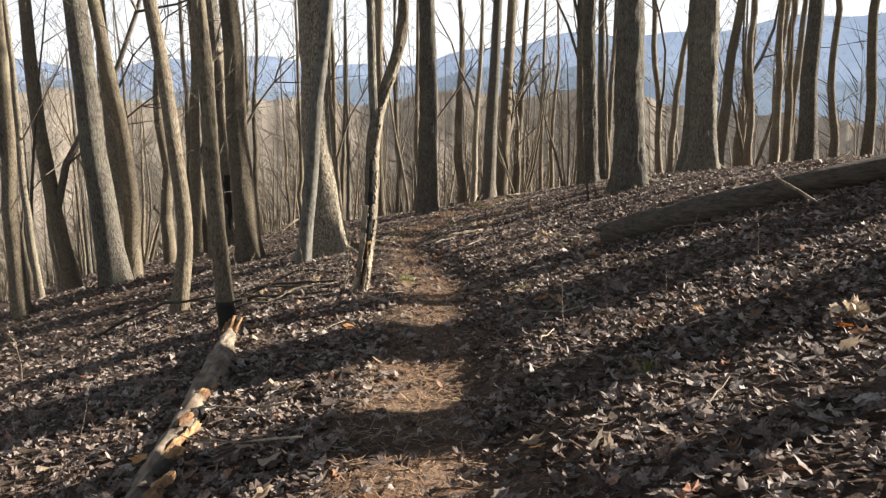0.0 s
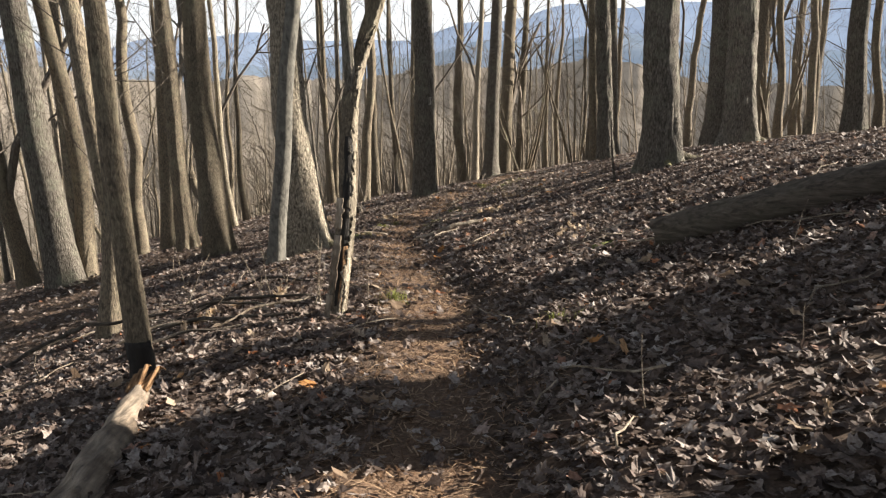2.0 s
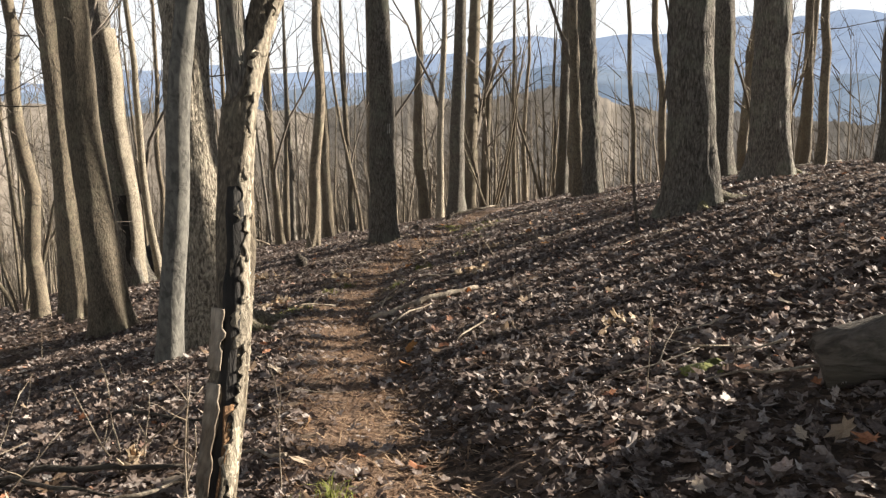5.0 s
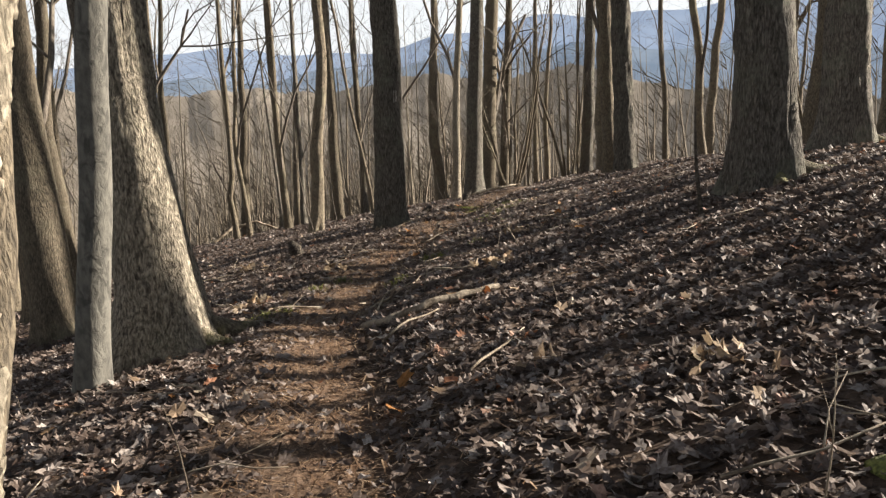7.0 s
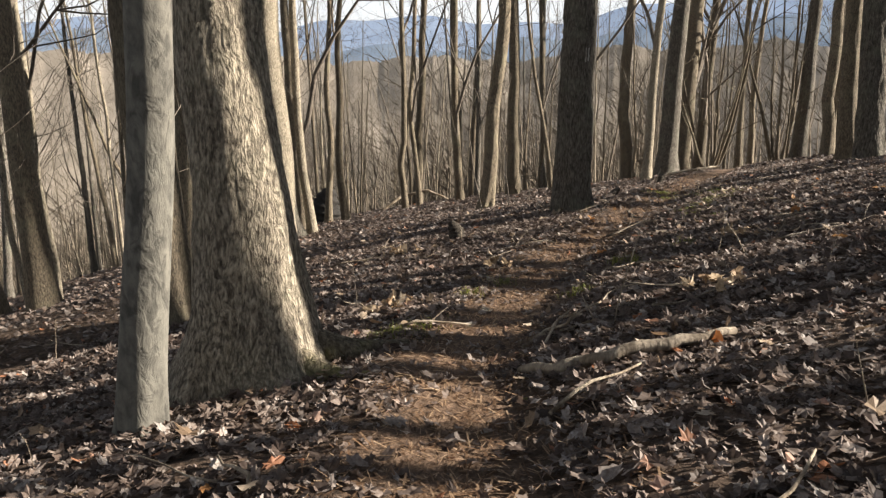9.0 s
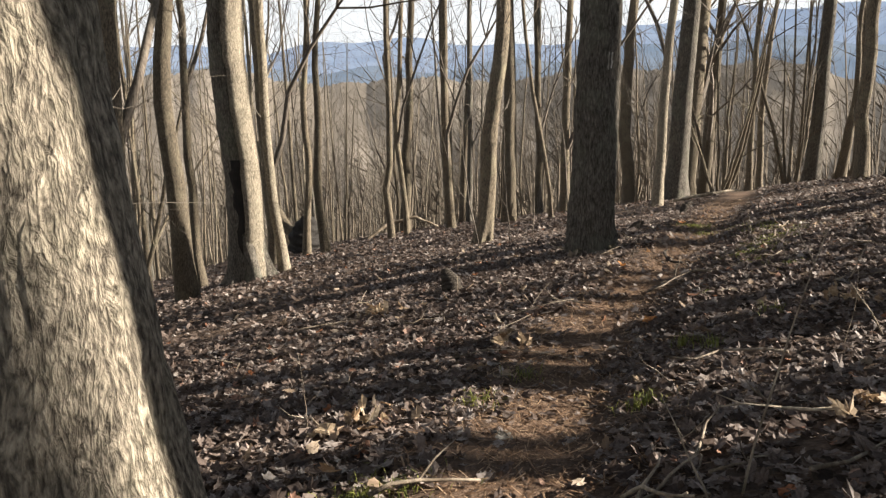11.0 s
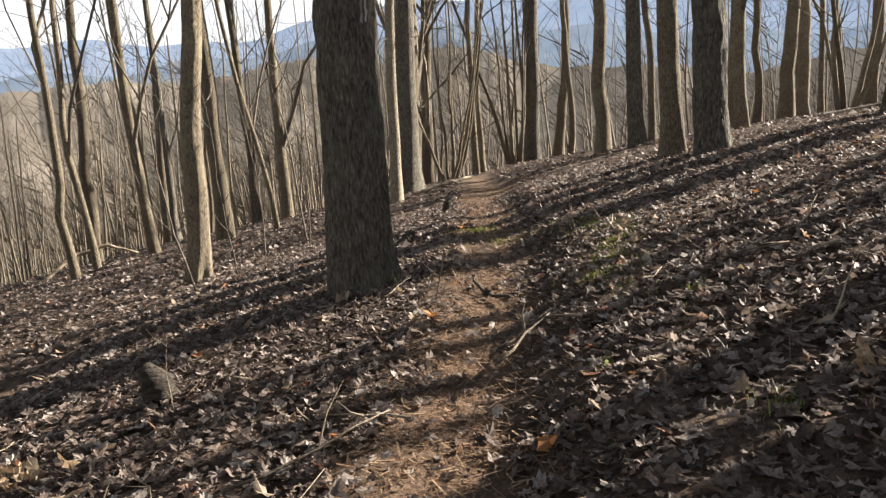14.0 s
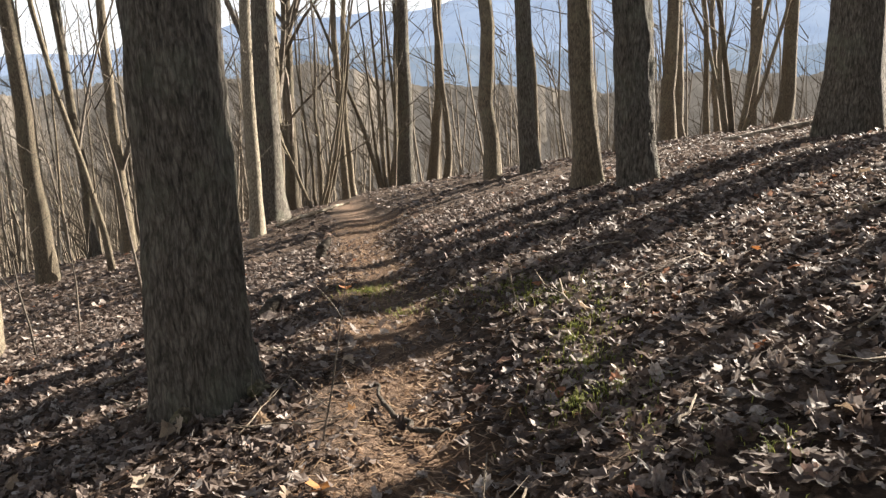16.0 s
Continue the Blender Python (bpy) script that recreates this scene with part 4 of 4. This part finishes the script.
fallen("fallen_branch", "dark fallen branch among the leaves", [(-3.4, 10.9, 0.02), (-2.4, 11.3, 0.12), (-1.4, 11.0, 0.04)], [0.015, 0.022, 0.012], M_DEAD, 7, 6.5)
fallen("stump", "short dark rotten stump leaning in the leaves", [(-2.22, 22.22, 0.02), (-2.27, 22.27, 0.14), (-2.34, 22.33, 0.27)], [0.12, 0.11, 0.05], M_DEAD, 14, 9.0, 0.06)
fallen("fallen_branch", "pale bowed fallen branch on the slope", [(-8.6, 40.0, 0.05), (-7.9, 40.6, 0.5), (-7.0, 40.9, 0.55), (-6.2, 41.0, 0.1)], [0.05, 0.06, 0.05, 0.03], M_BARE, 8, 4.0)
fallen("fallen_log", "weathered fallen log on the rise", [(8.8, 31.4, 0.03), (10.5, 31.0, 0.06), (13.0, 30.6, 0.05)], [0.06, 0.08, 0.07], M_STICK, 12, 12.0)
fallen("fallen_branch", "pale broken branch where the trail goes over the rise", [(1.5, 37.3, 0.06), (2.4, 37.6, 0.1), (3.4, 38.3, 0.2)], [0.04, 0.05, 0.03], M_BARE, 8, 14.0)
fallen("stump", "dark rotten stump beside the trail", [(0.95, 29.1, 0.05), (1.0, 29.15, 0.16), (1.12, 29.2, 0.26)], [0.06, 0.07, 0.03], M_DEAD, 10, 15.0, 0.05)
fallen("stump", "dark rotten stump beside the trail", [(-0.1, 26.3, 0.0), (0.0, 26.35, 0.1), (0.1, 26.4, 0.16)], [0.06, 0.06, 0.02], M_DEAD, 10, 16.0, 0.05)

fallen("fallen_branch", "thin dark bent branch lying on the trail", [(0.25, 23.64, 0.03), (0.2, 23.25, 0.05), (0.26, 22.93, 0.05), (0.43, 22.8, 0.02)], [0.008, 0.014, 0.016, 0.012], M_DEAD, 7, 21.0)
for k, (x0, y0, x1, y1, h) in enumerate(((-0.62, 16.25, -0.15, 16.7, 0.1), (-0.55, 16.5, -0.2, 16.2, 0.16), (-0.5, 16.05, -0.3, 16.75, 0.14), (-0.7, 16.45, -0.12, 16.4, 0.06), (-0.45, 16.7, -0.25, 16.1, 0.2))):
    fallen("fallen_branch", "pale dry stick in a small heap beside the trail", [(x0, y0, 0.02), ((x0 + x1) / 2, (y0 + y1) / 2, h * 0.6), (x1, y1, h)], [0.011, 0.009, 0.005], M_BARE, 7, 30.0 + k, 0.02, 0.0, 10, "heap of sticks")
for k, (x0, y0, x1, y1) in enumerate(((-3.4, 10.2, -2.2, 10.6), (-2.9, 11.3, -1.7, 10.7), (-2.2, 10.1, -1.2, 10.75), (-3.0, 9.6, -1.9, 10.0), (-4.2, 12.0, -3.0, 11.2), (-2.6, 12.3, -1.5, 11.9))):
    fallen("fallen_branch", "dark thin fallen branch tangled in the leaves", [(x0, y0, 0.03), ((2 * x0 + x1) / 3, (2 * y0 + y1) / 3 + 0.08, 0.12), ((x0 + 2 * x1) / 3, (y0 + 2 * y1) / 3, 0.1), (x1, y1, 0.03)], [0.008, 0.015, 0.013, 0.006], M_DEAD if k % 2 else M_STICK, 7, 40.0 + k, 0.02, 0.0, 14)
fallen("stump", "black rotten stump with a bent root down the slope", [(-10.6, 39.2, 0.1), (-10.5, 39.2, 0.7), (-10.3, 39.2, 1.2)], [0.62, 0.5, 0.2], M_CHAR, 14, 51.0, 0.08)
fallen("fallen_log", "dark bent fallen stem beside a rotten stump", [(-10.5, 39.2, 0.7), (-11.2, 39.4, 0.9), (-11.8, 39.6, 1.9), (-12.2, 39.7, 4.2)], [0.16, 0.18, 0.17, 0.12], M_PLAIN, 12, 52.0, 0.03)


def leaf_pile(x, y, count, spread, seed):
    """A handful of large curled leaves heaped together."""
    rng = np.random.default_rng(seed)
    g = Geo()
    for k in range(count):
        v, t = LEAVES_FINE[int(rng.integers(0, 16))]
        turn = np.array(pose(0, 0, 0, rng.normal(0, 30), rng.normal(0, 30), rng.uniform(0, 360)).to_3x3())
        px, py = rng.normal(0, spread, 2)
        w = (v * np.array([1, 1, 1.5]) * rng.uniform(0.08, 0.13)) @ turn.T
        g.add(w + np.array([px, py, gz(x + px, y + py) - gz(x, y) + rng.uniform(0.03, 0.1)]), None, t)
    ob = part("leaf_pile", g, M_LEAF_PALE, smooth=False)
    ob.location = (x, y, gz(x, y))
    return tagged(ob, "small pile of curled pale tan oak leaves", "leaf pile", "piles of pale leaves", "stuff")


for k, (x, y, count, spread) in enumerate(((-2.9, 21.3, 16, 0.11), (0.78, 17.2, 14, 0.12), (1.3, 19.58, 14, 0.16), (-1.92, 17.69, 10, 0.12), (-1.77, 11.22, 7, 0.07), (2.51, 5.09, 7, 0.05), (-2.5, 10.6, 9, 0.12), (-1.2, 19.4, 9, 0.12), (1.5, 12.4, 9, 0.1))):
    leaf_pile(x, y, count, spread, 300 + k)


def sticks():
    """Loose sticks lying over the leaves, each one a thing."""
    rng = np.random.default_rng(71)
    for k in range(95):
        y = rng.uniform(3, 27)
        x = trail_x(y) + rng.choice([-1, 1]) * (0.35 + abs(rng.normal(0, 2.0)))
        L, a = rng.uniform(0.25, 1.0), rng.uniform(0, math.pi)
        n = 5
        pts = []
        for i in range(n):
            f = (i / (n - 1) - 0.5) * L
            px, py = x + math.cos(a) * f + rng.normal(0, 0.02), y + math.sin(a) * f + rng.normal(0, 0.02)
            pts.append((px, py, gz(px, py) + 0.045 + rng.uniform(0, 0.05)))
        pts = np.array(pts)
        ob_at = pts[0].copy()
        g = Geo()
        r = rng.uniform(0.004, 0.012)
        tube(g, pts - ob_at, np.linspace(r, r * 0.5, n), 6, True)
        if rng.uniform() < 0.5:
            d = pts[3] - pts[2]
            s = np.array([-d[1], d[0], 0.05])
            tube(g, [pts[2] - ob_at, pts[2] - ob_at + d * 0.8 + s * 0.8, pts[2] - ob_at + d * 1.6 + s * 1.2 + np.array([0, 0, 0.05])], [r * 0.6, r * 0.45, r * 0.25], 5, True)
        ob = part("stick", g, M_BARE if k % 3 == 0 else M_STICK)
        ob.location = ob_at
        tagged(ob, "pale dry stick lying on the leaves" if k % 3 == 0 else "brown dry stick lying on the leaves", "stick", "sticks on the forest floor")


sticks()


def stem(x, y, h, r, lean, label, mat=M_TWIG, branches=3, name="sapling_stem", seed=0):
    """A thin upright bare stem with a few side twigs."""
    rng = np.random.default_rng(seed + int(abs(x * 91 + y * 37) * 10))
    pts = wander(rng, (0, 0, -0.04), (lean[0], lean[1], 1), h, 8, 0.07, 0.03)
    g = Geo()
    tube(g, pts, np.linspace(r, r * 0.3, 9), 7, True)
    ob = tagged(new(name), label, "sapling", "saplings beside the trail")
    ob.location = (x, y, gz(x, y))
    part("stem", g, mat, ob)
    for k in range(branches):
        g = Geo()
        i = int(rng.integers(2, 8))
        a = rng.uniform(0, 6.28)
        b = wander(rng, pts[i], (math.cos(a), math.sin(a), 0.9), h * rng.uniform(0.15, 0.4), 4, 0.15, 0.05)
        tube(g, b, np.linspace(r * 0.5, r * 0.15, 5), 5, True)
        part("twig", g, mat, ob)
    return ob


stem(0.0, 16.45, 1.15, 0.006, (0.12, 0.05), "pale crooked dry sapling stem beside the trail", M_BARE, 3)
stem(-0.12, 16.35, 0.55, 0.006, (-0.1, 0.0), "pale short dry stem beside the trail", M_BARE, 1)
stem(2.85, 16.7, 1.15, 0.028, (0.0, 0.0), "dark broken upright stub of a dead sapling", M_DEAD, 0)
stem(-2.62, 27.0, 3.4, 0.014, (-0.25, 0.0), "thin dark leaning sapling beside a tree", M_TWIG, 6)
stem(-2.2, 27.9, 2.8, 0.012, (-0.12, 0.1), "thin dark sapling beside a tree", M_TWIG, 6)
stem(-1.85, 28.6, 2.6, 0.012, (0.0, 0.0), "thin dark upright sapling on the slope", M_TWIG, 6)
stem(-1.25, 31.2, 3.6, 0.022, (-0.06, 0.0), "thin brown upright sapling on the slope", M_TWIG, 4)
stem(-1.2, 30.0, 2.4, 0.012, (0.02, 0.0), "thin brown upright sapling on the slope", M_TWIG, 4)
stem(-0.2, 23.0, 0.0 + 1.0, 0.006, (0.15, 0.0), "thin dry sapling stem beside the trail", M_TWIG, 2)
stem(1.45, 20.4, 0.5, 0.007, (0.4, -0.3), "pale crooked dry twig standing in the leaves", M_BARE, 3)
stem(1.2, 18.6, 0.45, 0.007, (-0.5, 0.1), "pale crooked dry twig standing in the leaves", M_BARE, 3)
stem(1.5, 19.1, 0.4, 0.007, (0.3, 0.2), "pale crooked dry twig standing in the leaves", M_BARE, 2)
stem(1.02, 6.6, 0.42, 0.004, (0.02, 0.0), "thin straw-coloured dry stalk in the leaves", M_BARE, 1)
stem(1.9, 6.9, 0.30, 0.004, (-0.1, 0.0), "thin straw-coloured dry stalk in the leaves", M_BARE, 1)
stem(-4.7, 8.9, 0.7, 0.008, (0.1, 0.0), "thin dry branching stem in the leaves", M_STICK, 4)
stem(-1.95, 11.5, 0.7, 0.007, (-0.2, 0.0), "thin dry branching stem in the leaves", M_STICK, 3)
stem(-1.3, 10.6, 0.8, 0.006, (0.1, 0.1), "thin dry branching stem beside the snag", M_STICK, 3)
stem(-0.75, 10.4, 0.6, 0.005, (-0.05, 0.1), "thin dry branching stem beside the snag", M_STICK, 2)
for x, y, h, lx, ly in ((-1.9, 11.24, 0.75, 0.5, 0.2), (-2.0, 11.5, 0.6, -0.6, 0.1), (-1.75, 11.3, 0.5, 0.15, 0.0), (-2.55, 10.9, 0.7, 0.7, 0.3), (-1.32, 10.6, 0.55, 0.4, -0.2), (-1.2, 10.35, 0.7, -0.1, 0.1), (-2.9, 11.8, 0.8, -0.5, 0.2), (-3.2, 12.2, 0.7, 0.6, 0.0)):
    stem(x, y, h, 0.007, (lx, ly), "pale bent dry stem among the leaves", M_BARE, 2, "dry_stem")
srng = np.random.default_rng(19)
for k in range(46):
    y = srng.uniform(5, 30)
    x = trail_x(y) + srng.choice([-1, 1]) * (0.6 + abs(srng.normal(0, 2.6)))
    stem(x, y, srng.uniform(0.2, 0.6), srng.uniform(0.003, 0.005), tuple(srng.normal(0, 0.2, 2)), "thin dry weed stalk standing in the leaves", M_BARE if k % 2 else M_STICK, int(srng.integers(0, 3)), "weed_stalk", k)


# ---- grass, moss, stones ----
def grass_tuft(x, y, spread, blades, height, label="small tuft of green grass in the leaves"):
    rng = np.random.default_rng(int(abs(x * 100 + y * 1000)))
    g = Geo()
    for _ in range(blades):
        a, d = rng.uniform(0, 6.28), abs(rng.normal(0, spread))
        px, py = math.cos(a) * d, math.sin(a) * d
        base_ = np.array([px, py, gz(x + px, y + py) - gz(x, y)])
        b, h, w = rng.uniform(0, 6.28), rng.uniform(0.5, 1) * height, rng.uniform(0.0015, 0.003)
        out = np.array([math.cos(b), math.sin(b), 0])
        s = np.array([-math.sin(b), math.cos(b), 0]) * w
        m, tip = base_ + out * h * 0.25 + np.array([0, 0, h * 0.7]), base_ + out * h * rng.uniform(0.5, 0.9) + np.array([0, 0, h * 0.8])
        g.add([base_ - s, base_ + s, m + s, m - s, tip], [(0, 1, 2, 3)], [(3, 2, 4)])
    ob = part("grass_tuft", g, M_GRASS, smooth=False)
    ob.location = (x, y, gz(x, y) + 0.01)
    return tagged(ob, label, "grass", "grass tufts beside the trail", "stuff")


for x, y, s, n, h in ((-0.47, 10.15, 0.09, 90, 0.14), (0.85, 8.6, 0.14, 60, 0.08), (-1.6, 16.5, 0.16, 90, 0.09), (0.02, 19.0, 0.06, 45, 0.14), (0.2, 18.85, 0.07, 50, 0.14), (0.92, 26.3, 0.2, 80, 0.08), (1.56, 24.3, 0.28, 120, 0.08),
                      (1.3, 23.2, 0.2, 70, 0.07), (-1.05, 18.6, 0.08, 50, 0.1), (-1.3, 17.9, 0.1, 60, 0.1), (1.15, 22.4, 0.15, 60, 0.08), (1.05, 22.0, 0.22, 70, 0.06), (1.25, 21.5, 0.2, 60, 0.06), (0.9, 25.3, 0.2, 70, 0.07), (1.35, 25.2, 0.25, 80, 0.07), (1.8, 23.6, 0.2, 50, 0.06), (0.75, 19.7, 0.1, 40, 0.09), (1.3, 5.0, 0.06, 40, 0.09)):
    grass_tuft(x, y, s, n, h)


for x, y, s, n, h in ((1.67, 24.67, 0.26, 420, 0.055), (1.71, 24.03, 0.24, 380, 0.055), (1.21, 22.82, 0.2, 260, 0.05), (0.94, 22.44, 0.16, 200, 0.05), (0.89, 26.41, 0.24, 300, 0.055), (1.45, 23.4, 0.2, 200, 0.05), (-1.62, 16.5, 0.18, 220, 0.07), (-0.3, 17.9, 0.08, 90, 0.09)):
    grass_tuft(x, y, s, n, h, "low patch of yellow-green mossy grass on the leaves")


def lump(name, x, y, rx, ry, rz, mat, label, category, seed):
    """A low rounded lump, uneven, half sunk in the leaves."""
    g = Geo()
    n, k = 7, 14
    rows = []
    for i in range(n):
        f = i / (n - 1)
        rad, h = math.cos(f * math.pi / 2 * 0.98), math.sin(f * math.pi / 2)
        rows.append([(rx * rad * math.cos(a) * w, ry * rad * math.sin(a) * w, -0.03 + rz * h * (0.8 + 0.4 * noise.noise(Vector((math.cos(a), math.sin(a), seed + f)))))
                     for a in (2 * math.pi * j / k for j in range(k)) for w in [1 + 0.35 * noise.noise(Vector((math.cos(a) * 1.5, math.sin(a) * 1.5, seed + f * 0.6)))]])
    rings(g, np.array(rows))
    ob = part(name, g, mat)
    ob.location = (x, y, gz(x, y))
    return tagged(ob, label, category)


for k, (x, y, s) in enumerate(((0.42, 20.8, 0.12), (1.67, 11.0, 0.18), (1.3, 11.3, 0.1), (-0.45, 15.1, 0.07), (-1.15, 18.9, 0.05), (0.6, 20.4, 0.07))):
    lump("moss_clump", x, y, s, s * 0.75, s * 0.45, M_MOSS, "yellow-green moss clump among the dead leaves", "moss", 3.0 * k)
for k, (x, y, s) in enumerate(((-1.1, 17.5, 0.10), (-1.7, 15.0, 0.09), (-1.35, 17.2, 0.07), (-0.35, 24.9, 0.06))):
    lump("stone", x, y, s, s * 0.8, s * 0.5, M_STONE, "grey stone half sunk in the leaves", "stone", 40 + 3.0 * k)
